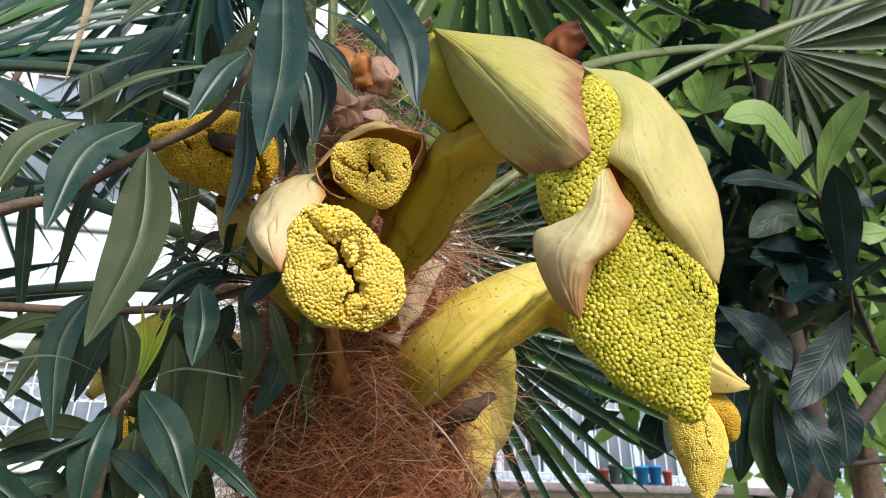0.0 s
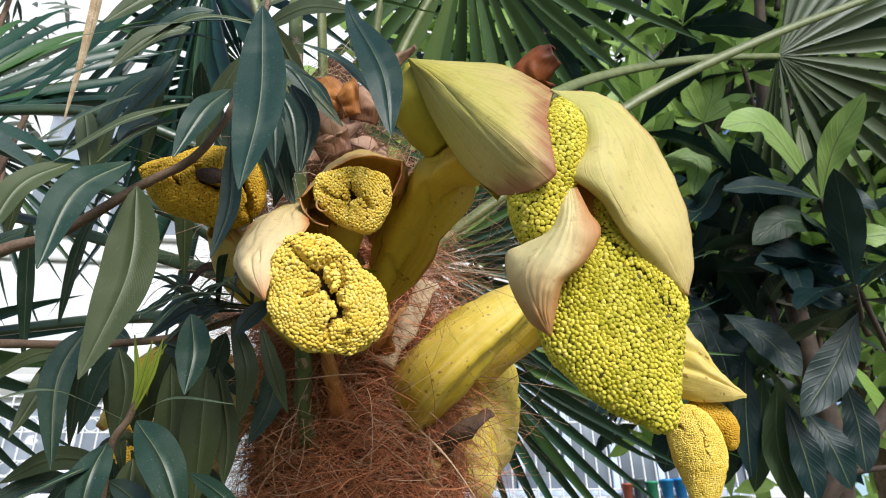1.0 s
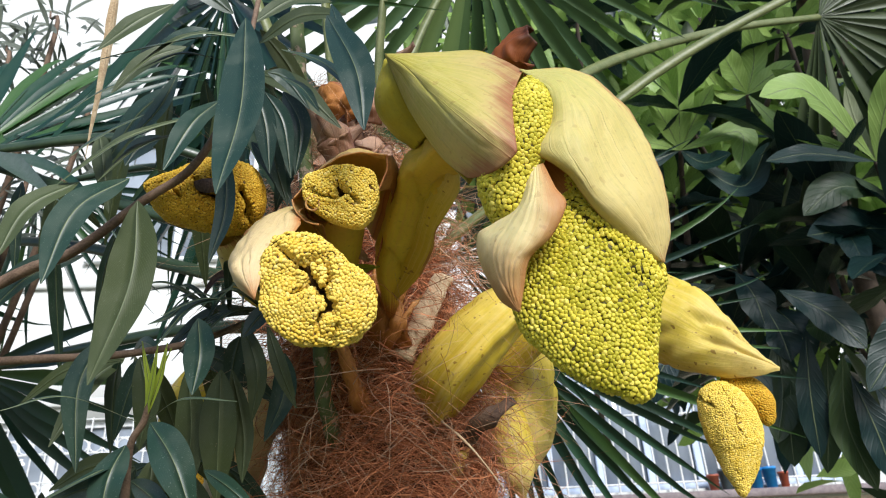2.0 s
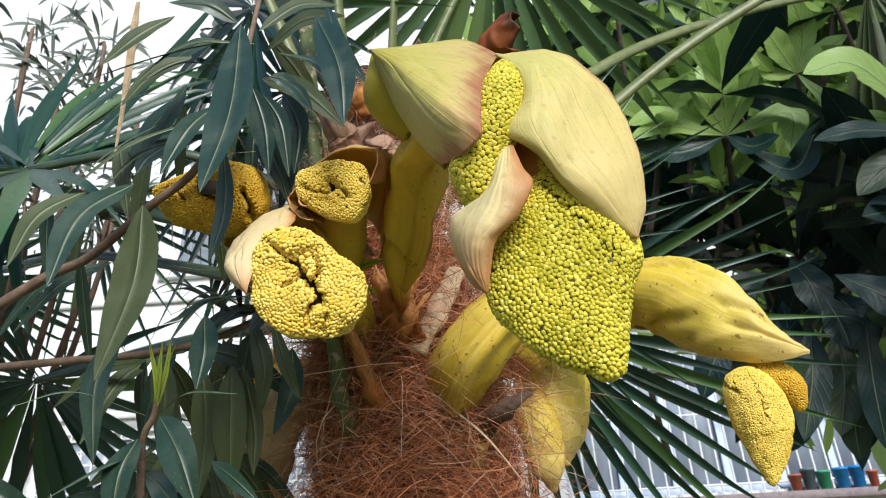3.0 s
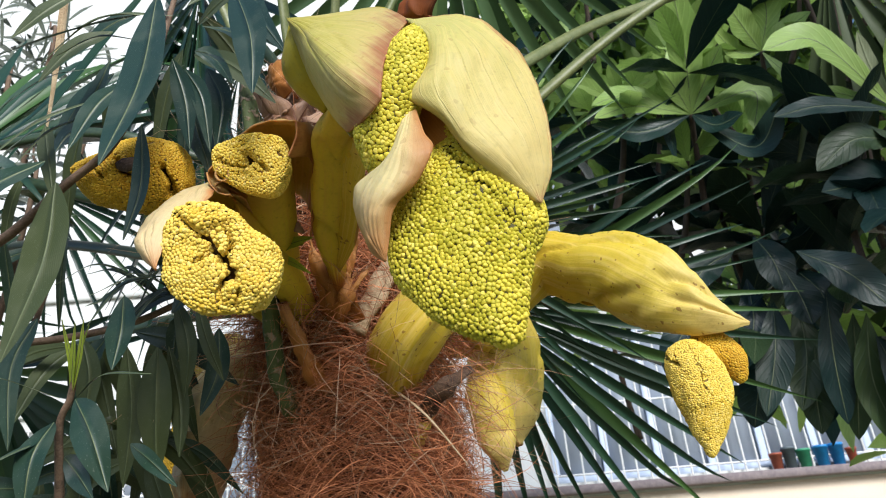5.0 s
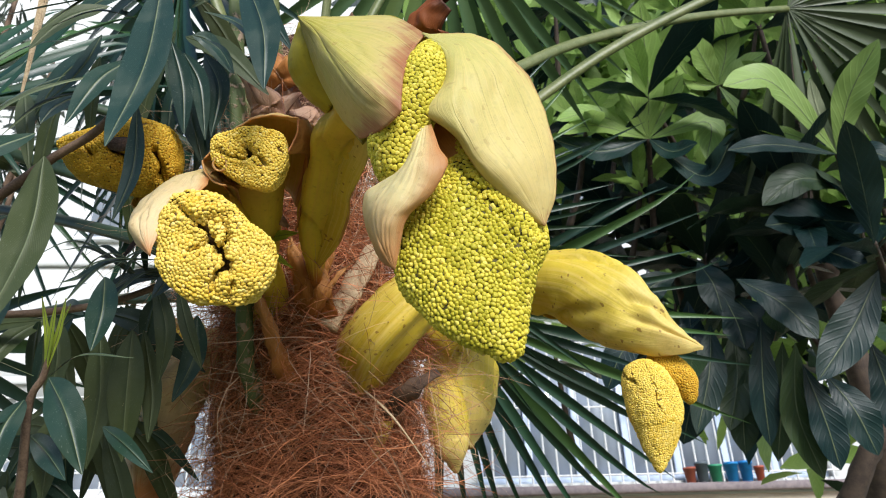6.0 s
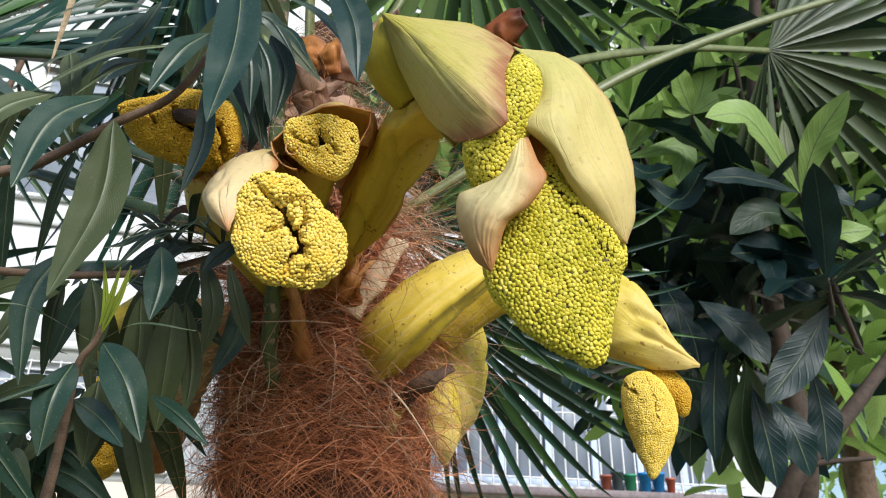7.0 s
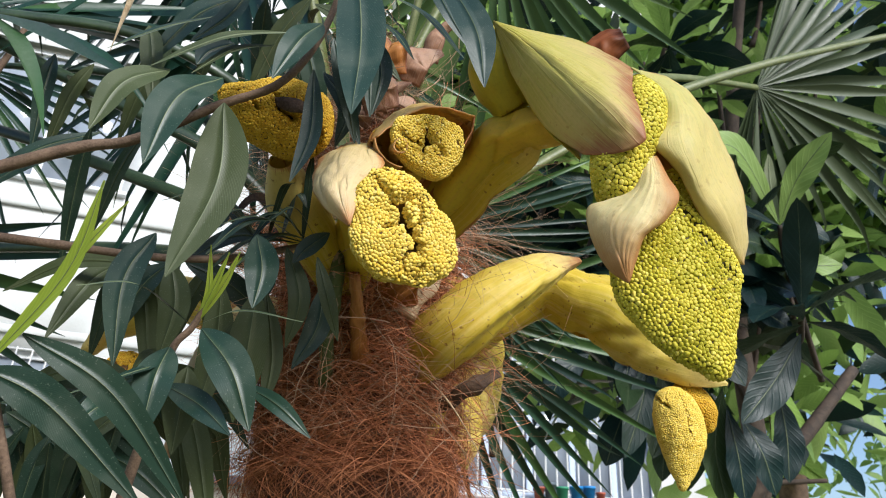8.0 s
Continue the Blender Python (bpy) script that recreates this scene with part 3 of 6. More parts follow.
upright, rail = bar_mesh((0, -0.06, 0), (0, -0.06, 1.62), 0.010), bar_mesh((2.55, -0.06, 0), (6.35, -0.06, 0), 0.010)
for i in range(29):
    put("window_bar", upright, bay, 2.62 + i * 0.130, 2.33)
for z in (2.42, 3.1, 3.8):
    put("window_bar", rail, bay, 0, z)
upright, rail = bar_mesh((0, -0.05, 0), (0, -0.05, 0.94), 0.008), bar_mesh((-2.9, -0.05, 0), (0.35, -0.05, 0), 0.008)
bm = bmesh.new()
rows = [[bm.verts.new(((0.06 + 0.007 * math.cos(q)) * math.cos(a), -0.05 + 0.007 * math.sin(q), (0.06 + 0.007 * math.cos(q)) * math.sin(a)))
         for q in [2 * math.pi * j / 5 for j in range(5)]] for a in [2 * math.pi * i / 16 for i in range(17)]]
grid_faces(bm, rows, lambda a, b: (a / 16, b / 5), True)
ring = mesh_of("window_ring", bm, M_GRILLE)
for i in range(25):
    put("window_bar", upright, low, -2.85 + i * 0.132, 2.36)
    for z in (2.62, 3.02):
        put("window_ring", ring, low, -2.784 + i * 0.132, z)
for z in (2.38, 2.55, 2.69, 2.95, 3.09, 3.28):
    put("window_bar", rail, low, 0, z)


def pot(s, r, h, color, label):
    """A flower pot with a rim, on the ledge."""
    bm = bmesh.new()
    prof = [(0.0, 0.0), (0.72 * r, 0.0), (0.95 * r, 0.86 * h), (1.06 * r, 0.86 * h), (1.06 * r, h), (0.94 * r, h), (0.90 * r, 0.8 * h), (0.0, 0.8 * h)]
    rows = [[bm.verts.new((max(p, 0.0004) * math.cos(2 * math.pi * j / 20), max(p, 0.0004) * math.sin(2 * math.pi * j / 20), z)) for j in range(20)] for p, z in prof]
    grid_faces(bm, rows, lambda a, b: (a / 7, b / 20), True)
    ob = part("flower_pot", bm, plain("pot_paint", color, tuple(0.8 * c for c in color), 20.0, 0.5, 0.1))
    ob.matrix_basis = FACADE @ pose(s, -0.075, 2.321)
    return tagged(ob, label, "flower pot", "pots on the ledge")


pot(4.74, 0.06, 0.15, (0.35, 0.09, 0.05), "terracotta flower pot on a window ledge")
pot(4.87, 0.065, 0.20, (0.10, 0.13, 0.15), "dark grey flower pot on a window ledge")
pot(5.01, 0.068, 0.17, (0.05, 0.30, 0.16), "green plastic flower pot on a window ledge")
pot(5.18, 0.07, 0.19, (0.02, 0.22, 0.55), "blue plastic flower pot on a window ledge")
pot(5.33, 0.07, 0.20, (0.02, 0.22, 0.58), "blue plastic flower pot on a window ledge")
pot(5.47, 0.05, 0.15, (0.45, 0.10, 0.05), "small red flower pot on a window ledge")

# ---- the palm ----
RT, UP, FW = Vector((1, 0, 0)), Vector((0, -0.4226, 0.9063)), Vector((0, 0.9063, 0.4226))
FOOT = (-0.0927, 0.8797, 0)
palm = thing("palm_tree", FOOT, "windmill palm with fibrous trunk and drooping flower clusters", "palm")
AXIS = [FOOT, (-0.0927, 0.8597, 1.348), (-0.1012, 0.8353, 1.59), (-0.1057, 0.7946, 1.724), (-0.1089, 0.7581, 1.862), (-0.115, 0.7342, 1.984), (-0.1305, 0.7207, 2.155)]
part("trunk", tube(AXIS, [0.125, 0.12, 0.112, 0.100, 0.072, 0.046, 0.015], 40, 90, 0.10), M_BARK, palm)


TRUNK_R = [0.125, 0.12, 0.112, 0.100, 0.072, 0.046, 0.015]


def strands(name, count, seed, lo, hi, reach, width, material, wrap=0.7, hang=0.3, length=(0.06, 0.16), lift=0.0):
    """Loose fibres round the trunk: thin ribbons that wrap, stick out and hang."""
    rng = np.random.default_rng(seed)
    line = np.array([q[:] for q in spline(AXIS, 120)])
    n = 6
    s = lo + (hi - lo) * rng.random(count)
    c = np.stack([np.interp(s, np.linspace(0, 1, 121), line[:, k]) for k in range(3)], 1)
    rr = np.array([along(TRUNK_R, q) for q in s])[:, None]
    ph = rng.uniform(0, 2 * math.pi, count)
    outw = np.stack([np.cos(ph), np.sin(ph), 0 * ph], 1)
    side = np.stack([-outw[:, 1], outw[:, 0], 0 * ph], 1) * rng.choice((-1, 1), (count, 1))
    p = c + outw * rr * rng.uniform(0.96, 1.04 + lift, (count, 1))

    def unit(a):
        return a / np.linalg.norm(a, axis=1, keepdims=True)

    d = unit(side * wrap * rng.uniform(0.3, 1.2, (count, 1)) + outw * reach * rng.uniform(0.2, 1.0, (count, 1))
             - np.array([[0, 0, hang]]) * rng.uniform(-0.9, 1.4, (count, 1)))
    curl, w = rng.normal(0, 0.5, (count, 3)), unit(rng.normal(0, 1, (count, 3)))
    step = rng.uniform(*length, (count, 1)) / n
    wid = width * rng.uniform(0.6, 1.5, (count, 1))
    verts = np.zeros((count, n + 1, 2, 3))
    for i in range(n + 1):
        wi = wid * (1 - 0.7 * i / n)
        verts[:, i, 0], verts[:, i, 1] = p + w * wi, p - w * wi
        rad = (p - c) * np.array([1, 1, 0])
        far = np.linalg.norm(rad, axis=1, keepdims=True)
        rad = rad / np.maximum(far, 1e-4)
        d = unit(d - rad * 3.6 * wrap * wrap * step / np.maximum(rr, 0.03) + curl * 0.22 + np.array([[0, 0, -0.05]]))
        if reach < 0.8:
            d = unit(d + rad * 0.7 * (far < rr))
        p = p + d * step
        curl = curl + rng.normal(0, 0.25, (count, 3))
    k = np.arange(n)
    quad = np.stack([2 * k, 2 * k + 1, 2 * k + 3, 2 * k + 2], 1)
    faces = (quad[None] + (np.arange(count) * 2 * (n + 1))[:, None, None]).reshape(-1, 4)
    ob = new(name, mesh_arrays(name, verts.reshape(-1, 3), faces, material))
    ob.parent = palm
    ob.matrix_parent_inverse = palm.matrix_basis.inverted()
    return tagged(ob, "loose reddish brown palm fibres", kind="stuff")


k = Mat("palm_fibre")
isl = k.n("NewGeometry").outputs["Random Per Island"]
M_FIBRE = k.done(k.mix(isl, (0.20, 0.058, 0.022), (0.72, 0.29, 0.125)), 0.75, None, 0.15)
k = Mat("palm_fibre_pale")
isl = k.n("NewGeometry").outputs["Random Per Island"]
M_FIBREP = k.done(k.mix(isl, (0.30, 0.15, 0.08), (0.56, 0.40, 0.26)), 0.75, None, 0.12)
strands("trunk_fibre", 14000, 3, 0.28, 0.66, 0.40, 0.00046, M_FIBRE, 0.8, 0.25, (0.06, 0.17), 0.03)
strands("trunk_fibre", 3500, 5, 0.48, 0.84, 0.35, 0.00055, M_FIBRE, 0.5, 0.1)
strands("trunk_fibre", 1500, 6, 0.34, 0.66, 0.6, 0.0006, M_FIBREP, 0.8, 0.3, (0.05, 0.15), 0.08)
strands("trunk_fibre", 900, 7, 0.34, 0.84, 1.1, 0.0005, M_FIBREP, 0.4, 0.25, (0.08, 0.22))
strands("trunk_fibre", 1000, 8, 0.28, 0.66, 1.2, 0.00055, M_FIBRE, 0.45, 0.15, (0.05, 0.13), 0.05)


def stalk(spine, radii, material=None, label="", **k):
    """A flower stalk in its sheath, on the palm; its bracts and buds go under it."""
    return sheath("inflorescence", palm, material or M_STALK, spine, k.pop("ref", -FW), radii, label=label, **k)


# The large cluster: stalk, hood, side bracts, buds.
big = stalk([(-0.061, 0.655, 1.7480), (-0.046, 0.605, 1.7790), (-0.026, 0.553, 1.7945), (0.002, 0.4975, 1.8060), (0.03, 0.452, 1.8000), (0.0624, 0.4081, 1.7840)],
            [0.004, 0.019, 0.024, 0.025, 0.022, 0.016], None, "large drooping flower cluster with pale bracts", flat=0.85, keel=0.08, rough=0.004, crease=0.005, nu=70, nv=60, seed=5)
boat("bract", big, M_YELLOW, [(-0.053, 0.625, 1.7660), (-0.036, 0.575, 1.7840), (-0.012, 0.52, 1.7970), (0.01, 0.478, 1.8020), (0.03, 0.45, 1.7980)], [(-0.049, 0.615, 1.7600), (-0.024, 0.555, 1.7780), (0, 0.5, 1.7910), (0.022, 0.458, 1.7960), (0.034, 0.438, 1.7940)], [(-0.047, 0.623, 1.7540), (-0.009, 0.571, 1.7580), (0.015, 0.516, 1.7710), (0.037, 0.474, 1.7760), (0.042, 0.448, 1.7860)], (0.6, -0.7, -0.3), 0.003, dents=0.003, seed=21, label="bright yellow fold along the stalk")
boat("bract", big, M_HOOD, [(-0.007, 0.4119, 1.8794), (0.0026, 0.415, 1.8469), (0.0128, 0.412, 1.8157), (0.0337, 0.405, 1.7693), (0.0542, 0.383, 1.7326)],
     [(-0.007, 0.4115, 1.8794), (0.0167, 0.392, 1.8405), (0.0363, 0.37, 1.8021), (0.0645, 0.35, 1.7554), (0.0885, 0.3505, 1.7265)], [(-0.007, 0.4119, 1.8794), (0.0093, 0.418, 1.8821), (0.0293, 0.422, 1.8824), (0.0681, 0.417, 1.8722), (0.0997, 0.3855, 1.8196)], -FW,
     0.0025, sharp=0.35, notch=0.06, pleat=0.0003, dents=0.0014, seed=6, nu=60, nv=64, label="olive hooded bract with brown rim")
boat("bract", big, M_FOLD, [(-0.007, 0.414, 1.8794), (0.0026, 0.417, 1.8486), (0.0129, 0.414, 1.8173), (0.0341, 0.409, 1.7720), (0.0542, 0.39, 1.7326)], [(-0.007, 0.414, 1.8794), (0.0142, 0.445, 1.8777), (0.0348, 0.452, 1.8576), (0.0654, 0.452, 1.8299), (0.0861, 0.435, 1.8096)], [(-0.007, 0.414, 1.8794), (0.0093, 0.42, 1.8840), (0.0294, 0.424, 1.8842), (0.0684, 0.419, 1.8740), (0.0997, 0.39, 1.8196)], FW,
     0.002, seed=9, label="olive back of the hooded bract")
sheath("bract", big, M_FOLD, [(-0.008, 0.4228, 1.885), (-0.0009, 0.4357, 1.867), (0.0072, 0.4502, 1.848), (0.0231, 0.4598, 1.827)], -FW,
       [0.003, 0.022, 0.026, 0.020], flat=1.0, keel=0.05, rough=0.003, label="olive fold of the bract")
boat("bract", big, M_CREAM, [(0.0975, 0.386, 1.8200), (0.1139, 0.3725, 1.7878), (0.1136, 0.3705, 1.7615), (0.0999, 0.3676, 1.7393), (0.116, 0.374, 1.7235), (0.1297, 0.38, 1.6987), (0.1507, 0.391, 1.6758), (0.1702, 0.3969, 1.6622)],
     [(0.0985, 0.386, 1.8205), (0.1223, 0.3765, 1.7979), (0.1289, 0.369, 1.7737), (0.1337, 0.3665, 1.7459), (0.1415, 0.371, 1.7157), (0.1526, 0.377, 1.6953), (0.1622, 0.385, 1.6799), (0.1702, 0.3965, 1.6620)], [(0.0995, 0.388, 1.8205), (0.1269, 0.399, 1.8279), (0.1488, 0.402, 1.8171), (0.1645, 0.404, 1.7948), (0.1749, 0.406, 1.7747), (0.1813, 0.402, 1.7337), (0.1802, 0.402, 1.6919), (0.1706, 0.3969, 1.6619)], (0.55, -0.7, 0.35),
     0.0020, pleat=0.0001, dents=0.0009, nu=60, nv=56, seed=8, label="large cream boat-shaped bract")
boat("bract", big, M_FLAP, [(0.1040, 0.3715, 1.7290), (0.1088, 0.366, 1.7070), (0.114, 0.3665, 1.6940), (0.1033, 0.3675, 1.6754), (0.0885, 0.37, 1.6629), (0.0826, 0.3735, 1.6457), (0.0786, 0.3778, 1.6318)],
     [(0.0985, 0.37, 1.7268), (0.0939, 0.363, 1.7013), (0.0852, 0.362, 1.6819), (0.078, 0.364, 1.6701), (0.073, 0.367, 1.6589), (0.0728, 0.372, 1.6451), (0.0784, 0.3778, 1.6318)], [(0.0940, 0.3715, 1.7280), (0.0855, 0.373, 1.7010), (0.0683, 0.381, 1.6942), (0.0571, 0.388, 1.6910), (0.058, 0.388, 1.6699), (0.0671, 0.384, 1.6444), (0.078, 0.3778, 1.6318)], (-0.15, -0.9063, -0.4226),
     0.0025, pleat=0.00025, dents=0.0008, seed=3, nu=48, nv=52, label="pale pleated bract with one browned margin")
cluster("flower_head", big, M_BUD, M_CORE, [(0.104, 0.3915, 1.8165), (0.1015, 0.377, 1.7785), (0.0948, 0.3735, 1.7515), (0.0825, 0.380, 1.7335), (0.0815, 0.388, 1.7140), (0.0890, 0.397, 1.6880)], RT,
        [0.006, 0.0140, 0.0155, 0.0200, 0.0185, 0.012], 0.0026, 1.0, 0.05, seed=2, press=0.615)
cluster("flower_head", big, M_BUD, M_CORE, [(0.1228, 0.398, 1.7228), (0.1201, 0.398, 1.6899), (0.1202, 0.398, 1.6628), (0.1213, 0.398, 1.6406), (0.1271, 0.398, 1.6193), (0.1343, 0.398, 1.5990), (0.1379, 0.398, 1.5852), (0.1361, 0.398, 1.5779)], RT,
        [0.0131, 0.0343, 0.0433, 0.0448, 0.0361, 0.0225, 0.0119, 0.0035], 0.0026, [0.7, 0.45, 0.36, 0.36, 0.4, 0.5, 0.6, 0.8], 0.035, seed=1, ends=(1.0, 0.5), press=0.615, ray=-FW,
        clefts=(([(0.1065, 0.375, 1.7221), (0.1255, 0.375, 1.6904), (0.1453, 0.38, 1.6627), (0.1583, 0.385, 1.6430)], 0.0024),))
cluster("flower_head", big, M_BUD, M_CORE, [(0.1152, 0.394, 1.7398), (0.1257, 0.398, 1.7250), (0.1398, 0.402, 1.7020), (0.1526, 0.406, 1.6809), (0.1597, 0.408, 1.6592), (0.1605, 0.41, 1.6374)], RT,
        [0.006, 0.012, 0.014, 0.0135, 0.012, 0.006], 0.0025, 0.8, 0.05, seed=4, press=0.615)
boat("bract", big, M_RUST, [(0.090, 0.397, 1.7500), (0.0985, 0.398, 1.7270), (0.1150, 0.401, 1.7050)], [(0.1122, 0.388, 1.7492), (0.1226, 0.389, 1.7304), (0.1329, 0.393, 1.7109)], [(0.1215, 0.394, 1.7530), (0.1335, 0.396, 1.7389), (0.1431, 0.4, 1.7176)], -FW, 0.002, seed=15, nu=20, nv=16, label="brown inner bract under the cream one")


# The round cluster with its cream cap.
ball = stalk([(-0.1259, 0.7259, 1.742), (-0.107, 0.6308, 1.756), (-0.1082, 0.5405, 1.761), (-0.1111, 0.4887, 1.753)], [0.016, 0.018, 0.024, 0.03], None, "round yellow flower cluster under a cream bract")
boat("bract", ball, M_TAN, [(-0.0936, 0.535, 1.8286), (-0.0916, 0.5, 1.7972), (-0.0955, 0.4732, 1.7800), (-0.0894, 0.452, 1.7540), (-0.0966, 0.436, 1.7281), (-0.103, 0.428, 1.7051), (-0.1082, 0.423, 1.6815)],
     [(-0.1063, 0.535, 1.8286), (-0.1108, 0.49, 1.7945), (-0.1151, 0.463, 1.7717), (-0.1204, 0.44, 1.7440), (-0.1236, 0.426, 1.7206), (-0.1202, 0.42, 1.7026), (-0.109, 0.4236, 1.6812)], [(-0.1265, 0.545, 1.8348), (-0.1321, 0.51, 1.8043), (-0.1408, 0.482, 1.7750), (-0.1442, 0.462, 1.7465), (-0.1397, 0.448, 1.7206), (-0.127, 0.436, 1.6986), (-0.1095, 0.425, 1.6815)], (-0.75, -0.6, 0.3),
     0.003, pleat=0.0002, dents=0.0015, nu=50, nv=48, seed=4, label="cream cap-like bract")
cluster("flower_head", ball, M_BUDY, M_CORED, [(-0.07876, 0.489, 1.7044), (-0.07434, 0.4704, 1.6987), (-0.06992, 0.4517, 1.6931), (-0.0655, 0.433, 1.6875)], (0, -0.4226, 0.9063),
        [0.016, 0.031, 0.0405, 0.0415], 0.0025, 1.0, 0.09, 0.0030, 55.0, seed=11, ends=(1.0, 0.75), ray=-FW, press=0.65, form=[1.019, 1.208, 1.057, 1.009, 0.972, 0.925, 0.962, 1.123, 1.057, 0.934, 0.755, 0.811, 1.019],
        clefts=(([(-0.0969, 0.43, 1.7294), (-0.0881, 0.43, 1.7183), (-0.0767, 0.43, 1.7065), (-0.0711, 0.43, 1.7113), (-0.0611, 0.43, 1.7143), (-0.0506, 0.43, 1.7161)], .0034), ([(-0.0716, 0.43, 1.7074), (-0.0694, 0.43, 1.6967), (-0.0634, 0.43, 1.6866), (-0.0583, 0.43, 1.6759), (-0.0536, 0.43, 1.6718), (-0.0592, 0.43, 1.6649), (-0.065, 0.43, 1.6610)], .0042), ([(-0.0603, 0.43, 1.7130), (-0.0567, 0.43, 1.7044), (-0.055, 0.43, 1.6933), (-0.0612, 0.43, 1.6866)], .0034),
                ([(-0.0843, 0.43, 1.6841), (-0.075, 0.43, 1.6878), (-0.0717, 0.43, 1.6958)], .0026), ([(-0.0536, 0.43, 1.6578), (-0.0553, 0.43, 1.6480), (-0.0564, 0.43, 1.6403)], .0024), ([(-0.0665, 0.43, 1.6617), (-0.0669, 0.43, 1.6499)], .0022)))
# The cut-off cluster in a brown-edged tube.
mid = stalk([(-0.1483, 0.713, 1.769), (-0.1063, 0.5974, 1.78), (-0.0859, 0.5354, 1.795), (-0.0762, 0.5033, 1.805)], [0.018, 0.024, 0.028, 0.03], None, "short yellow flower cluster in a tube-shaped bract")
boat("bract", mid, M_TUBE, [(-0.115, 0.575, 1.7850), (-0.1028, 0.51, 1.8133), (-0.1028, 0.475, 1.7891), (-0.0964, 0.458, 1.7834)], [(-0.088, 0.575, 1.8300), (-0.0731, 0.52, 1.8579), (-0.0633, 0.475, 1.8308), (-0.0574, 0.455, 1.8142)], [(-0.058, 0.575, 1.8000), (-0.0246, 0.52, 1.8417), (-0.018, 0.475, 1.8186), (-0.0155, 0.4505, 1.8076)], (0, -0.3, 0.95),
     0.003, pleat=0.0004, dents=0.002, seed=5, label="tan tubular bract with orange-brown rim")
boat("bract", mid, M_ORANGE, [(-0.058, 0.57, 1.8000), (-0.0223, 0.5, 1.8325), (-0.0155, 0.451, 1.8085)], [(-0.052, 0.57, 1.7850), (-0.0172, 0.5, 1.8155), (-0.0184, 0.456, 1.7929)], [(-0.055, 0.57, 1.7700), (-0.0232, 0.5, 1.7989), (-0.0247, 0.456, 1.7791)], (1, 0, 0), 0.002, seed=6, label="orange-brown side of the tube")
boat("bract", mid, M_TUBE, [(-0.115, 0.575, 1.7850), (-0.1014, 0.5, 1.8016), (-0.0979, 0.459, 1.7835)], [(-0.11, 0.575, 1.7650), (-0.0976, 0.5, 1.7826), (-0.0913, 0.459, 1.7644)], [(-0.095, 0.575, 1.7550), (-0.083, 0.5, 1.7736), (-0.0739, 0.456, 1.7543)], (-0.6, 0, -0.8), 0.002, seed=7, label="tan lower side of the tube")
sheath("cut_end", mid, M_TUBE, [(-0.0796, 0.49, 1.7913), (-0.0778, 0.462, 1.7772), (-0.0766, 0.447, 1.7691)], UP, [0.0075, 0.0072, 0.0062], rough=0.001, nu=14, nv=24, label="hollow end of a cut stalk")
# Dark capped tube fills the cut stalk, standing in for shade in its hollow.
part("hollow", tube([(-0.0796, 0.49, 1.7913), (-0.0778, 0.465, 1.7784), (-0.0773, 0.454, 1.7729)], [0.0070, 0.0066, 0.0058], 14, 8), M_STUBD, mid, "dark plug painted as shade inside the cut stalk")
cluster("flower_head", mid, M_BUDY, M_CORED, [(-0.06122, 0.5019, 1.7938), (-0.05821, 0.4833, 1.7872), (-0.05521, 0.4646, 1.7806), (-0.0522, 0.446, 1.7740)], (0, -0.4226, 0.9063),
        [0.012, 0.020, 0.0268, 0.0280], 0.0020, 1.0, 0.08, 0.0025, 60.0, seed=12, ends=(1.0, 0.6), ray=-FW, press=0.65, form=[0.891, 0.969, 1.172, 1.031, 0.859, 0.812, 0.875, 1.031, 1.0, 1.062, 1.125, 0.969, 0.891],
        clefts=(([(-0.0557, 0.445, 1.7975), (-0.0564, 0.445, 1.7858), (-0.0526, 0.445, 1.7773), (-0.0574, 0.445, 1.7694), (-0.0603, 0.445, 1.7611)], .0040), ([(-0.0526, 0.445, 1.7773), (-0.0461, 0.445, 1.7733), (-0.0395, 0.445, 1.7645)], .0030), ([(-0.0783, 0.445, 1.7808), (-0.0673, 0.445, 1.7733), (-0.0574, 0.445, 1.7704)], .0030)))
# The cluster behind the oleander.
far = stalk([(-0.1316, 0.6821, 1.741), (-0.1575, 0.6254, 1.768), (-0.1742, 0.5664, 1.776), (-0.1824, 0.5162, 1.789)], [0.020, 0.026, 0.026, 0.012], M_YELLOW, "ochre flower cluster behind oleander leaves")
cluster("flower_head", far, M_BUDO, M_CORED, [(-0.2324, 0.4572, 1.816), (-0.2074, 0.473, 1.811), (-0.1754, 0.4882, 1.814), (-0.1415, 0.5044, 1.814)], -FW,
        [0.006, 0.025, 0.034, 0.027], 0.0021, 1.0, 0.05, 0.0025, 44.0, seed=13, ray=-FW, press=0.65, fine=False,
        clefts=(([(-0.1822, 0.4588, 1.817), (-0.1777, 0.4645, 1.805), (-0.1669, 0.4672, 1.8)], .0034), ([(-0.2037, 0.4604, 1.814), (-0.1965, 0.4657, 1.803)], .0024), ([(-0.1476, 0.4645, 1.805), (-0.1445, 0.4717, 1.79), (-0.1498, 0.4759, 1.781)], .003)))
# The bud beside the trunk.
bud = sheath("inflorescence", palm, M_TIPPED, [(-0.0479, 0.7755, 1.683), (-0.0058, 0.7084, 1.708), (0.0534, 0.7016, 1.758), (0.1062, 0.7125, 1.794), (0.1517, 0.7245, 1.816)], (0.3, -0.8, -0.5),
             [0.034, 0.040, 0.034, 0.022, 0.004], flat=0.9, keel=0.24, rough=0.003, crease=0.0035, nu=80, nv=60, seed=2, label="closed yellow flower bud with dry brown tip")
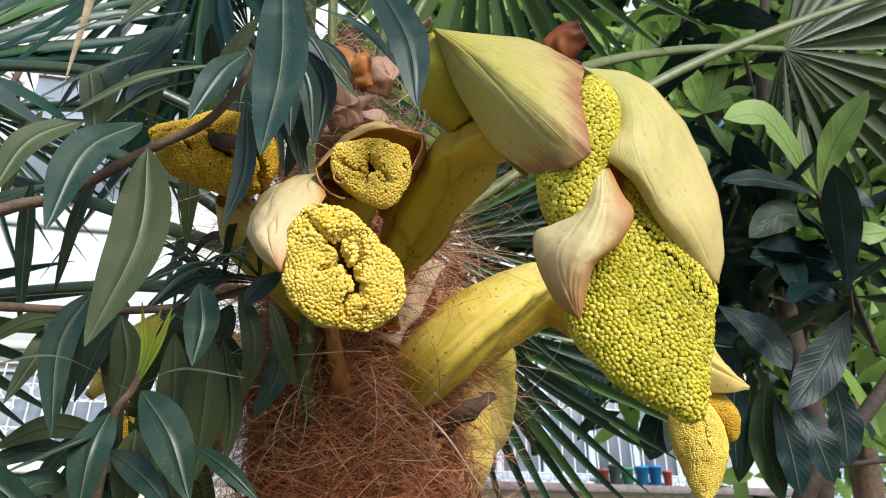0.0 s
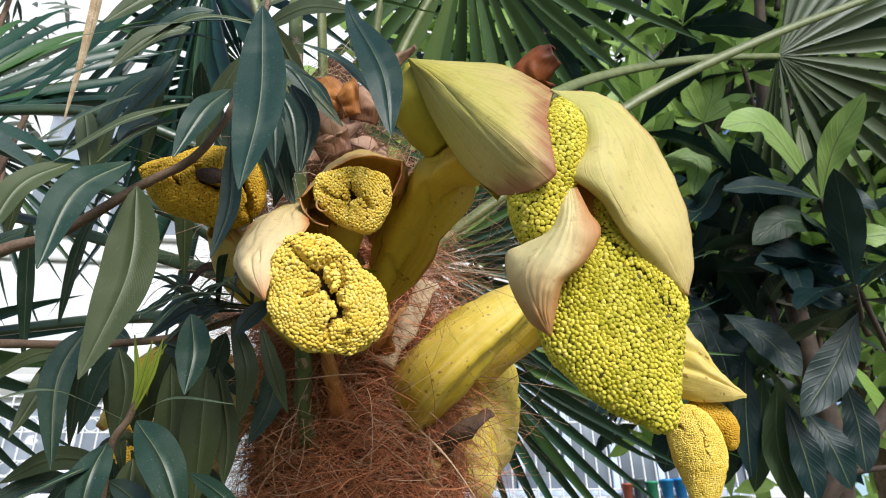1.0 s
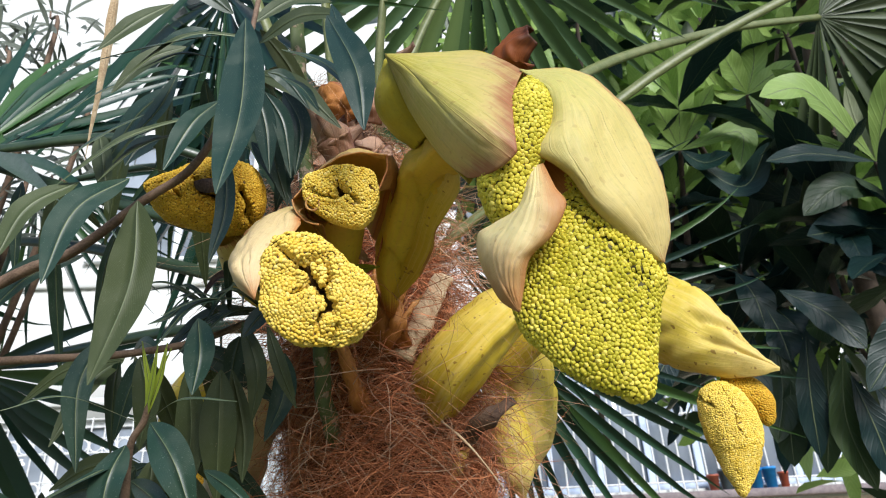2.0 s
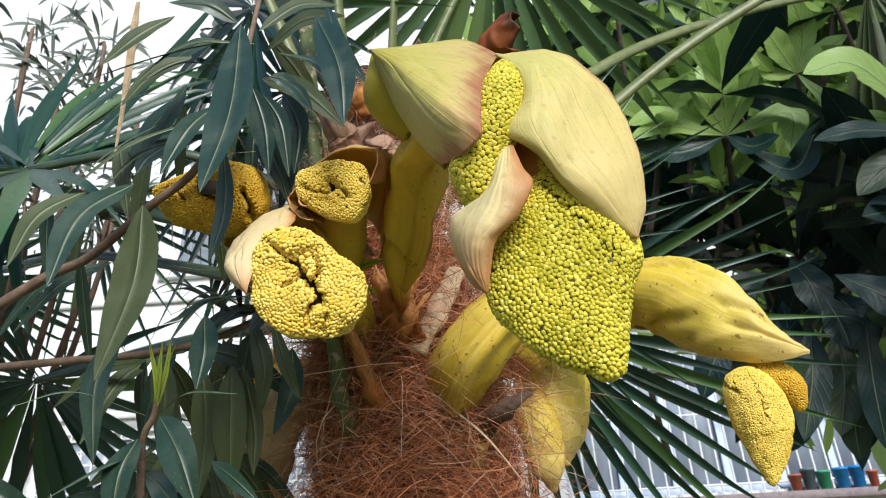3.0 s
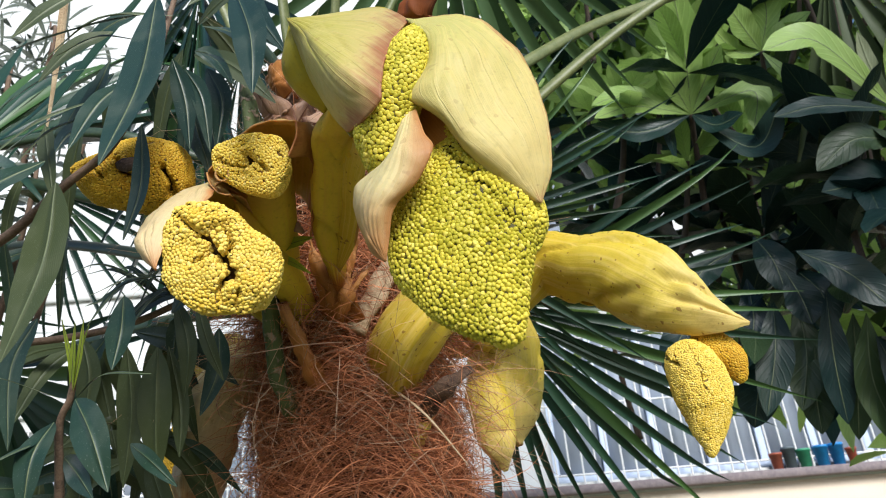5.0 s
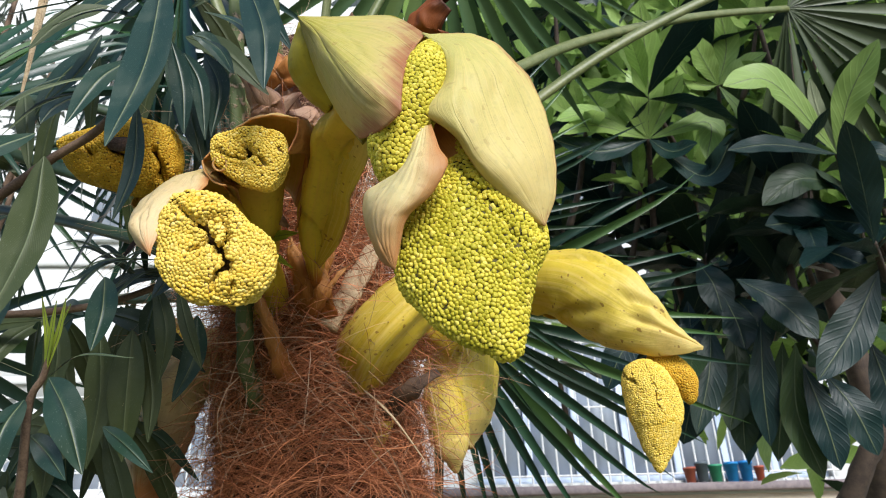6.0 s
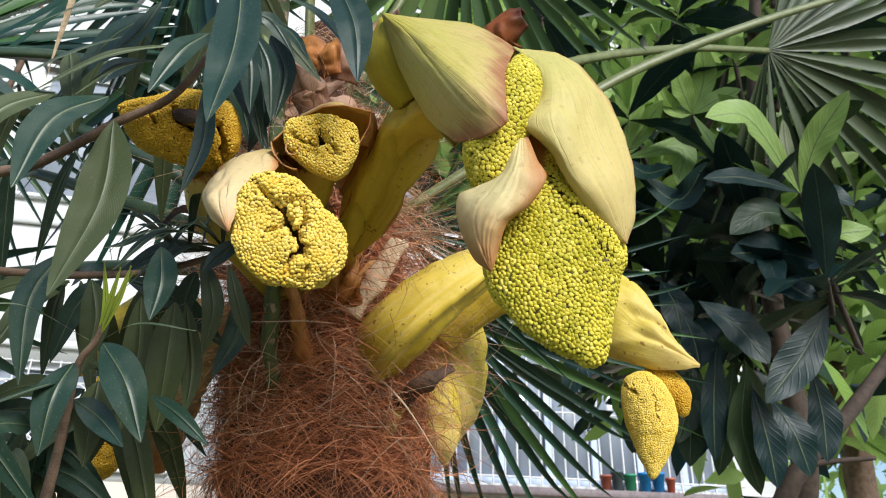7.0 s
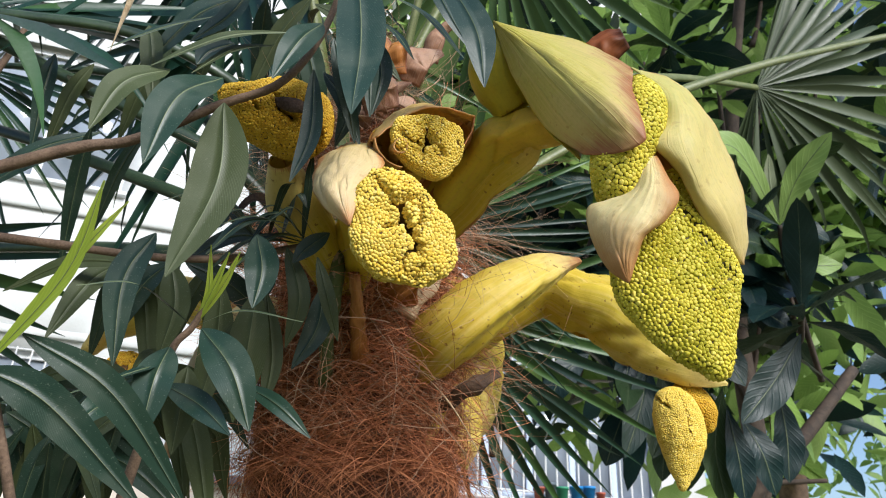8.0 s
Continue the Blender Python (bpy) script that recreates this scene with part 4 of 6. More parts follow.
# The long cluster held out to the side.
side = stalk([(0.03, 0.885, 1.7550), (0.1304, 0.85, 1.8259), (0.1846, 0.835, 1.8069), (0.2275, 0.815, 1.7851), (0.2579, 0.8, 1.7521), (0.2904, 0.785, 1.7173), (0.3201, 0.775, 1.6949), (0.3431, 0.77, 1.6864)], [0.028, 0.0371, 0.042, 0.0464, 0.0465, 0.0333, 0.0184, 0.0033], M_YELLOW,
             "long yellow flower cluster bending sideways", a0=[-180, -180, -180, -180, -175, -150, -120, -100], a1=[180, 180, 180, 180, 175, 150, 120, 100], ref=(0.35, -0.55, 0.75), flat=0.8, keel=0.10, rough=0.003, crease=0.008, nu=84, nv=72, seed=4)
cluster("flower_head", side, M_BUDY, M_CORED, [(0.2734, 0.783, 1.6812), (0.2762, 0.783, 1.6654), (0.2813, 0.783, 1.6437), (0.2834, 0.783, 1.6201), (0.2829, 0.783, 1.5976), (0.2809, 0.783, 1.5759), (0.2785, 0.783, 1.5628)], RT,
        [0.0144, 0.0235, 0.0285, 0.0270, 0.0205, 0.0115, 0.0032], 0.0018, 0.8, 0.09, 0.0022, 60.0, seed=21, ray=-FW, press=0.65, fine=False, ends=(0.6, 0.4),
        clefts=(([(0.2448, 0.765, 1.6547), (0.2552, 0.765, 1.6591), (0.2621, 0.765, 1.6534)], .0024), ([(0.2783, 0.765, 1.6749), (0.2841, 0.765, 1.6444), (0.2824, 0.765, 1.6274)], .0007), ([(0.2824, 0.765, 1.6274), (0.2966, 0.765, 1.6116)], .0007)))
cluster("flower_head", side, M_BUDO, M_CORED, [(0.2867, 0.795, 1.6879), (0.3049, 0.795, 1.6770), (0.3189, 0.795, 1.6608), (0.324, 0.795, 1.6457), (0.3255, 0.795, 1.6337)], -FW,
        [0.0093, 0.016, 0.0166, 0.0106, 0.0033], 0.0021, 1.0, 0.05, 0.0, seed=22, press=0.65, fine=False, ends=(0.6, 0.4))
# Yellow bracts low on the trunk.
low1 = sheath("inflorescence", palm, M_YELLOW, [(0, 0.9, 1.7650), (0.028, 0.955, 1.832), (0.0540, 1.0, 1.7808), (0.0516, 1.0, 1.7144), (0.0565, 1.0, 1.6659), (0.062, 1.0, 1.6345)], -FW, [0.034, 0.048, 0.055, 0.053, 0.036, 0.006], flat=1.0, keel=0.14, rough=0.004, crease=0.007, nu=70, nv=60, seed=9,
              label="folded yellow bract low on the trunk")
sheath("bract", low1, M_YELLOW, [(0.0300, 0.955, 1.7500), (0.0330, 0.94, 1.6900), (0.0410, 0.94, 1.6360), (0.0476, 0.95, 1.5960)], (-0.5, -0.8, 0.3), [0.012, 0.031, 0.027, 0.004], flat=0.9, keel=0.12, rough=0.003, crease=0.004, nu=40, nv=30, seed=3, label="greenish yellow fold")
boat("dry_bract", palm, M_YELLOW, [(-0.016, 0.776, 1.6450), (-0.024, 0.768, 1.6200), (-0.032, 0.765, 1.5900)], [(-0.006, 0.77, 1.6480), (-0.013, 0.76, 1.6180), (-0.024, 0.758, 1.5880)], [(0.004, 0.776, 1.6450), (-0.004, 0.768, 1.6180), (-0.018, 0.765, 1.5900)], -FW, 0.002, seed=12, label="narrow yellow bract tip among the fibres")
part("dry_strip", tube([(-0.0868, 0.7, 1.7257), (-0.0426, 0.715, 1.6713), (0.0027, 0.73, 1.6285), (0.0412, 0.745, 1.5745)], [0.0016, 0.0030, 0.0030, 0.0014], 6, 30, 0.2, 0.3, ref=FW), M_STUB, palm, "long pale dry strip across the fibres")
low2 = sheath("inflorescence", palm, M_TAN, [(-0.1924, 0.7711, 1.739), (-0.2296, 0.744, 1.703), (-0.2586, 0.7475, 1.648), (-0.2811, 0.7746, 1.566)], -FW, [0.026, 0.038, 0.042, 0.030], flat=0.8, keel=0.06, rough=0.006, crease=0.005, nu=50, nv=40, seed=7,
              label="dried yellow bract low on the trunk")
low3 = sheath("inflorescence", palm, M_YELLOW, [(-0.2672, 0.8774, 1.748), (-0.3592, 0.9289, 1.803), (-0.4526, 0.9874, 1.796), (-0.5268, 1.03, 1.741)], -FW, [0.030, 0.042, 0.038, 0.010], flat=0.8, rough=0.008,
              label="yellow flower cluster with brown bract tip behind leaves")
cluster("flower_head", low3, M_BUDO, M_CORED, [(-0.4356, 0.9921, 1.738), (-0.4519, 1.016, 1.687), (-0.4595, 1.027, 1.641), (-0.4669, 1.043, 1.582)], -FW, [0.03, 0.04, 0.038, 0.02], 0.0026, 1.0, 0.08, 0.003, seed=31, press=0.65, fine=False)
# Dry remains in the crown.
sheath("dry_bract", palm, M_DRY, [(0.0943, 0.4634, 1.867), (0.0981, 0.4486, 1.887), (0.1169, 0.4344, 1.894)], (-0.2, -1.033, -0.1507), [0.010, 0.020, 0.013], -120, [60, 70, 50], rough=0.008, pleat=0.0008, label="curled dark brown dry bract")
rng = random.Random(44)
for i in range(13):
    foot = Vector((-0.0967, 0.6339, 1.963)) + RT * rng.uniform(-0.035, 0.05) + UP * rng.uniform(-0.07, 0.055) + FW * rng.uniform(-0.035, 0.03)
    lean, n = rng.uniform(-0.9, 0.9), rng.uniform(0.04, 0.085)
    mid = foot + UP * n * 0.5 + RT * lean * n * 0.3
    tip = foot + UP * n * rng.uniform(0.6, 1.0) + RT * lean * n * 1.1 - FW * rng.uniform(-0.01, 0.03)
    w = rng.uniform(0.014, 0.030)
    sheath("dry_bract", palm, rng.choice((M_PINK, M_PINK, M_RUST)), [foot, mid, tip], -FW + RT * rng.uniform(-0.7, 0.7) + UP * rng.uniform(-0.2, 0.4), [w, w * 1.1, w * 0.15], -rng.uniform(25, 50), rng.uniform(25, 50),
           rough=0.005, crease=0.003, nu=24, nv=18, seed=i, label="papery brown dry bract")
rng = random.Random(61)
for i in range(9):
    a = Vector((-0.0697, 0.6833, 1.727)) + RT * rng.uniform(-0.02, 0.03) + FW * rng.uniform(-0.005, 0.02)
    f = (i + 0.5) / 9
    b = Vector((-0.0891, 0.634, 1.797)).lerp((-0.023, 0.6527, 1.78), f) + UP * rng.uniform(-0.02, 0.02)
    w = rng.uniform(0.006, 0.011)
    sheath("dry_bract", palm, M_RUST, [a, a.lerp(b, 0.5) - FW * 0.012, b], -FW + RT * rng.uniform(-0.6, 0.6), [w, w, w * 0.15], -70, 70, rough=0.005, crease=0.003, nu=24, nv=12, seed=i, label="orange-brown dry sheath strip")
strands("crown_fibre", 600, 10, 0.60, 0.82, 1.5, 0.00042, M_FIBREP, 0.25, 0.1, (0.10, 0.24))
strands("crown_fibre", 1600, 9, 0.72, 0.97, 0.9, 0.0005, M_FIBREP, 0.5, -0.1, (0.06, 0.16))

sheath("dry_bract", far, M_STUBD, [(-0.1889, 0.4591, 1.812), (-0.1698, 0.4547, 1.803), (-0.1446, 0.4471, 1.795)], (0, -1.118, 0.0305), [0.004, 0.008, 0.003], -70, 70, rough=0.003, label="blackened scrap of bract")
sheath("dry_bract", palm, M_PINK, [(-0.0992, 0.5894, 1.798), (-0.0777, 0.5717, 1.788), (-0.0607, 0.5676, 1.773)], (0, -1.118, 0.0305), [0.003, 0.006, 0.002], -70, 70, rough=0.002, label="small pinkish dry bract")
# Cut leaf stalks.
part("leaf_stub", tube([(-0.058, 0.690, 1.715), (-0.030, 0.698, 1.768), (-0.0096, 0.705, 1.812)], [0.013, 0.0135, 0.0125], 14, 24, 0.3, 0.5, ref=RT), M_STUB, palm, "cut pale leaf stalk")
part("leaf_stub", tube([(-0.0269, 0.7818, 1.622), (0.0242, 0.7294, 1.651), (0.0546, 0.7362, 1.672)], [0.009, 0.011, 0.006], 14, 30, 0.5, 0.4, ref=RT), M_STUBD, palm, "dark broken leaf stalk")
part("leaf_stub", tube([(-0.137, 0.77, 1.623), (-0.1355, 0.6943, 1.655), (-0.1353, 0.6629, 1.687), (-0.1309, 0.6442, 1.728), (-0.1365, 0.6245, 1.817), (-0.1443, 0.5964, 1.972), (-0.1502, 0.5722, 2.119)], [0.013, 0.013, 0.0125, 0.0115, 0.011, 0.0105, 0.010], 16, 60, 0.35, 0.6), M_CRUST, palm, "green leaf stalk")
for x0, lean in ((0.0, 0.0), (0.045, 0.03), (-0.03, -0.05)):
    a = Vector((-0.1393, 0.7396, 1.996)) + RT * x0
    part("leaf_stub", tube([a, a + UP * 0.2 + RT * lean, a + UP * 0.5 + RT * lean * 3 + FW * 0.05], [0.012, 0.0085, 0.007], 10, 20, 0.05, 0.6), M_PETIOLE, palm)
sheath("dry_bract", palm, M_RUST, [(-0.0893, 0.7671, 1.653), (-0.1022, 0.6921, 1.672), (-0.1084, 0.6631, 1.699), (-0.1142, 0.6301, 1.734)], -FW, [0.013, 0.011, 0.009, 0.007], rough=0.006, crease=0.003, label="orange-tan sheath at the foot of a stalk")

# ---- palm leaves ----
def strip(owner, base, middle, tip, width, material):
    """A single loose strip of a fan leaf."""
    line = spline([base, middle, tip], 16)
    return part("leaf_segment", blade(line, -FW + 0.5 * UP, width, lambda u: (0.35 + 0.65 * min(1, u * 4)) * (1 - u ** 3), 0.35, 0.06, 0.03, 16, 3, 25), [material, material], owner)


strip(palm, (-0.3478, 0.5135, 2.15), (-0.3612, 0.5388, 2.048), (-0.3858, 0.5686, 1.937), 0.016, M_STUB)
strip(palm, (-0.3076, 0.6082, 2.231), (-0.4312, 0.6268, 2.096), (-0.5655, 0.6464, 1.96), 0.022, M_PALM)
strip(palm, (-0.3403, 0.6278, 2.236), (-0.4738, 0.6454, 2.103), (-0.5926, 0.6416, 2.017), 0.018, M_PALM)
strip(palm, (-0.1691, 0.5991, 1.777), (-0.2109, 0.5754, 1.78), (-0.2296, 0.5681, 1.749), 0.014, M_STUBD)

def segment_mesh(name, droop, material, bend):
    """One unit-long strip of a fan leaf, folded lengthwise."""
    bm = bmesh.new()
    rows = []
    n = 10
    for i in range(n + 1):
        u = i / n
        w = 0.052 * (min(1.0, u / 0.42) if u < 0.42 else max(0.02, 1 - ((u - 0.42) / 0.58) ** 1.25))
        z = -droop * u ** 3 - bend * max(0, u - 0.72) ** 2 * 4
        x = u - 0.25 * droop * u ** 3
        rows.append([bm.verts.new((x, -w, z + 0.55 * w)), bm.verts.new((x, 0, z)), bm.verts.new((x, w, z + 0.55 * w))])
    grid_faces(bm, rows, lambda a, b: (a / n, b / 2))
    return mesh_of(name, bm, material)


SEG = {m.name: [segment_mesh("leaf_segment", d, m, b) for d, b in ((0.02, 0.0), (0.08, 0.1), (0.15, 0.5), (0.05, 0.9))] for m in (M_PALM, M_PALML, M_PALMM)}


def fan(petiole, radii, out, face, length, spread=300, count=38, material=None, pet=None, seed=0, label="", owner=None, fill=1.04):
    """A fan leaf: stalk, and strips that spread from its end; out: the way of its middle strip, face: its upper side."""
    rng = random.Random(seed)
    material = material or M_PALM
    leaf = part("palm_leaf", tube(petiole, radii, 8, 24, 0.03, 0.7), pet or M_PETDARK, owner or palm, label)
    hub = Vector(petiole[-1])
    x = Vector(out).normalized()
    z = (Vector(face) - Vector(face).dot(x) * x).normalized()
    for i in range(count):
        a = radians(spread * ((i + 0.5) / count - 0.5)) + rng.uniform(-0.035, 0.035)
        size = length * (0.62 + 0.38 * math.cos(a * 0.5) ** 0.8) * rng.uniform(0.84, 1.06)
        wide = size * (spread / count) / 14.6 * fill
        ax = (x * math.cos(a) + z.cross(x) * math.sin(a)).normalized()
        ax = (ax + z * rng.uniform(-0.10, 0.07)).normalized()
        zz = (z + z.cross(ax) * rng.uniform(-0.35, 0.35)).normalized()
        zz = (zz - zz.dot(ax) * ax).normalized()
        m = Matrix((ax, zz.cross(ax), zz)).transposed().to_4x4()
        ob = new("leaf_segment", SEG[material.name][rng.choice((0, 0, 1, 1, 2, 3))])
        ob.parent = leaf
        ob.matrix_parent_inverse = leaf.matrix_basis.inverted()
        ob.matrix_basis = Matrix.Translation(hub + zz * rng.uniform(-0.003, 0.003)) @ m @ Matrix.Diagonal((size, wide, wide * 0.8 + size * 0.2, 1))
    return leaf


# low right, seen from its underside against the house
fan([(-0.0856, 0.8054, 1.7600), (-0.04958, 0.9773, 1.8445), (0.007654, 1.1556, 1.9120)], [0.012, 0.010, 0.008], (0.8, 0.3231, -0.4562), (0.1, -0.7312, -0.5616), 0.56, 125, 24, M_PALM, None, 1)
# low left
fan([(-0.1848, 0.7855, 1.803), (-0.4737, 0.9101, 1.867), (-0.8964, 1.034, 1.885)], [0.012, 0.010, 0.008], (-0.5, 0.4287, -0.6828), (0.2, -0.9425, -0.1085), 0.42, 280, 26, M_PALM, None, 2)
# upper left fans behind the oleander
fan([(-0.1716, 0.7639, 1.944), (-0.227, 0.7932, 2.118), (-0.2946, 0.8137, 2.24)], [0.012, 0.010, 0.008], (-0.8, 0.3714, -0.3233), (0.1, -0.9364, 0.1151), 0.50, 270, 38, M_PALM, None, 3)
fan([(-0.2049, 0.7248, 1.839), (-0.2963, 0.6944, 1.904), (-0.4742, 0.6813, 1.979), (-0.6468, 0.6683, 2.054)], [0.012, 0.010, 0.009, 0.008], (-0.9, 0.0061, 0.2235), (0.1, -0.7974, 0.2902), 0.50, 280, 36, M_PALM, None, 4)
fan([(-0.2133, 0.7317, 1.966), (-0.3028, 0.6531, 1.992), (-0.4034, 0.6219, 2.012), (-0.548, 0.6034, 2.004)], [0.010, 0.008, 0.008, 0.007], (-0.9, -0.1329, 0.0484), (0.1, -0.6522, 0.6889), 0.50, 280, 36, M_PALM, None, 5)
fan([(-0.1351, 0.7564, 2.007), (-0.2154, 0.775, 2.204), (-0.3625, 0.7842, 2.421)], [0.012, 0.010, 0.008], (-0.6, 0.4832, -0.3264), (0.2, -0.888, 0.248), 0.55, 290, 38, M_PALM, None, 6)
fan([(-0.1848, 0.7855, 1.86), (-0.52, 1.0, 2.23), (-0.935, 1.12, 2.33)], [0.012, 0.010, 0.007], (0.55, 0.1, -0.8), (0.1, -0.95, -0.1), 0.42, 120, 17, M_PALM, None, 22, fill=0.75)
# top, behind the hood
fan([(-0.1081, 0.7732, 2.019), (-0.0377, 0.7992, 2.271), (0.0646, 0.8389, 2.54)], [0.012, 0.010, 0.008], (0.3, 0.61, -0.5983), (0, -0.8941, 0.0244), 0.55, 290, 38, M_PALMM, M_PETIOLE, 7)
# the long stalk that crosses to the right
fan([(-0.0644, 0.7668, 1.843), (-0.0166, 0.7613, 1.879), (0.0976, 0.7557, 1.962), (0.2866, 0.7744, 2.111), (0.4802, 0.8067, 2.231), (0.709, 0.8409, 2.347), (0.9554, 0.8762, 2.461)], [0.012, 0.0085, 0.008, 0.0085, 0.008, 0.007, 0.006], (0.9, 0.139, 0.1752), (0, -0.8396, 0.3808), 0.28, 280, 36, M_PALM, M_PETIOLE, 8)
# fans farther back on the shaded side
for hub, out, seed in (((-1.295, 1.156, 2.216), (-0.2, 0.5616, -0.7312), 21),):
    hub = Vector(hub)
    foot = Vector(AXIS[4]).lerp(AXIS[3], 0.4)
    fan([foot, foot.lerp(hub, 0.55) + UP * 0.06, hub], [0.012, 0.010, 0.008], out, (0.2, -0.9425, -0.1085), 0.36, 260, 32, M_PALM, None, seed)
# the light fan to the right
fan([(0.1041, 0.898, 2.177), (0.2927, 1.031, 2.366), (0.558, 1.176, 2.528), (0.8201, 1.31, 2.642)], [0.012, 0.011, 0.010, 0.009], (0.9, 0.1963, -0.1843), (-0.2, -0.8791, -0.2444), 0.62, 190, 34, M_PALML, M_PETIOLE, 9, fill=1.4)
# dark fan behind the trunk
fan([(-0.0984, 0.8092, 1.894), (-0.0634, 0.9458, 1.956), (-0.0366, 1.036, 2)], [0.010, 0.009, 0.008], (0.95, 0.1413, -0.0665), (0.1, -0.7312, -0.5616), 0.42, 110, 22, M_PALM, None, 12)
for tip, w in (((-0.049, 0.5615, 1.763), 0.012), ((-0.0628, 0.5721, 1.764), 0.008), ((-0.0609, 0.5839, 1.738), 0.008)):
    foot = Vector((-0.1063, 0.5918, 1.769))
    line = spline([foot, foot.lerp(Vector(tip), 0.5) + UP * 0.003, tip], 12)
    part("sprout_leaf", blade(line, -FW + 0.4 * UP, w, lance, 0.2, 0.02), [M_OLEY, M_RIB], palm, "small green sprout")

# ---- the oleander ----
shrub = thing("oleander_shrub", (-0.75, 0.75, 0), "oleander shrub with long dark leaves beside the palm", "shrub")


def branch(pts, radii, seed=0):
    return part("branch", tube(pts, radii, 9, 30, 0.12), M_WOOD, shrub)


def leaf(owner, base, middle, tip, width, facing=None, material=None, fold=0.12, wave=0.03, twist=0.0):
    """One long leaf from its foot over its middle to its tip."""
    line = spline([base, middle, tip], 20)
    return part("leaf", blade(line, facing if facing is not None else -FW + 0.4 * UP, width, lance, fold, wave, 0.026, 20, base[0] * 90, twist), [material or M_OLEA, M_RIB], owner)


b1 = branch([(-0.4258, 0.4582, 1.701), (-0.3326, 0.4589, 1.746), (-0.2886, 0.4584, 1.759), (-0.2257, 0.4484, 1.793), (-0.1811, 0.4394, 1.812), (-0.1559, 0.4334, 1.848), (-0.1413, 0.4358, 1.914), (-0.1335, 0.442, 2.019)],
            [0.0054, 0.0047, 0.0042, 0.0038, 0.0035, 0.0031, 0.0028, 0.0024])
b2 = branch([(-0.4586, 0.5257, 1.698), (-0.3645, 0.5368, 1.698), (-0.2858, 0.5475, 1.698), (-0.2166, 0.5502, 1.704), (-0.1586, 0.557, 1.725)], [0.0046, 0.0038, 0.0036, 0.0032, 0.0028])
b3 = branch([(-0.2708, 0.5633, 1.475), (-0.2504, 0.5288, 1.549), (-0.2358, 0.4996, 1.6), (-0.2208, 0.4891, 1.618), (-0.2086, 0.476, 1.639)], [0.0045, 0.0038, 0.003, 0.0026, 0.0022])
part("stem", tube([(-0.75, 0.75, 0), (-0.5402, 0.6613, 1.383), (-0.4816, 0.5313, 1.615), (-0.4258, 0.4582, 1.701)], [0.02, 0.016, 0.012, 0.0075], 9, 30, 0.1), M_WOOD, shrub)
part("stem", tube([(-0.75, 0.75, 0), (-0.5507, 0.7174, 1.334), (-0.504, 0.5871, 1.59), (-0.4586, 0.5257, 1.698)], [0.018, 0.014, 0.010, 0.006], 9, 30, 0.1), M_WOOD, shrub)
part("stem", tube([(-0.75, 0.75, 0), (-0.3198, 0.6357, 1.32), (-0.2708, 0.5633, 1.475)], [0.018, 0.010, 0.0055], 9, 30, 0.1), M_WOOD, shrub)

# leaves of the upper branch
leaf(b1, (-0.1286, 0.4071, 1.94), (-0.1131, 0.3842, 1.824), (-0.1107, 0.3568, 1.729), 0.040)
leaf(b1, (-0.2159, 0.4282, 1.781), (-0.2066, 0.4226, 1.706), (-0.2276, 0.4247, 1.63), 0.043, None, M_OLEB)
leaf(b1, (-0.217, 0.4147, 1.794), (-0.2353, 0.3855, 1.75), (-0.2423, 0.3774, 1.689), 0.036)
leaf(b1, (-0.1539, 0.4421, 1.834), (-0.1493, 0.446, 1.774), (-0.1597, 0.4482, 1.727), 0.018)
leaf(b1, (-0.0556, 0.4073, 1.928), (-0.0253, 0.3892, 1.848), (-0.0176, 0.3853, 1.786), 0.030)
leaf(b1, (-0.1487, 0.4166, 1.861), (-0.1607, 0.3995, 1.826), (-0.1747, 0.393, 1.781), 0.027)
leaf(b1, (-0.2534, 0.4054, 1.79), (-0.2724, 0.3824, 1.756), (-0.282, 0.3762, 1.711), 0.026, None, M_OLEB)
leaf(b1, (-0.1747, 0.4208, 1.852), (-0.2178, 0.4013, 1.823), (-0.2639, 0.3968, 1.785), 0.020, (0, -0.8335, 0.6044), M_OLEB)
leaf(b1, (-0.1855, 0.4257, 1.841), (-0.2117, 0.4088, 1.818), (-0.2374, 0.4059, 1.789), 0.014, (0, -0.8335, 0.6044), M_OLEB)
leaf(b1, (-0.1145, 0.4546, 1.945), (-0.0658, 0.432, 1.899), (-0.0298, 0.4235, 1.846), 0.016, (0.2, -0.7429, 0.6466))
leaf(b1, (-0.1194, 0.465, 1.923), (-0.0902, 0.4476, 1.889), (-0.0713, 0.4414, 1.855), 0.013, (0.2, -0.7429, 0.6466))
leaf(b1, (-0.117, 0.4712, 1.909), (-0.0997, 0.4735, 1.869), (-0.1042, 0.4791, 1.821), 0.022)
leaf(b1, (-0.1411, 0.4997, 1.895), (-0.1264, 0.5085, 1.853), (-0.1366, 0.5177, 1.81), 0.022)
leaf(b1, (-0.0678, 0.4548, 1.992), (-0.0492, 0.4415, 1.926), (-0.0224, 0.4436, 1.874), 0.018)
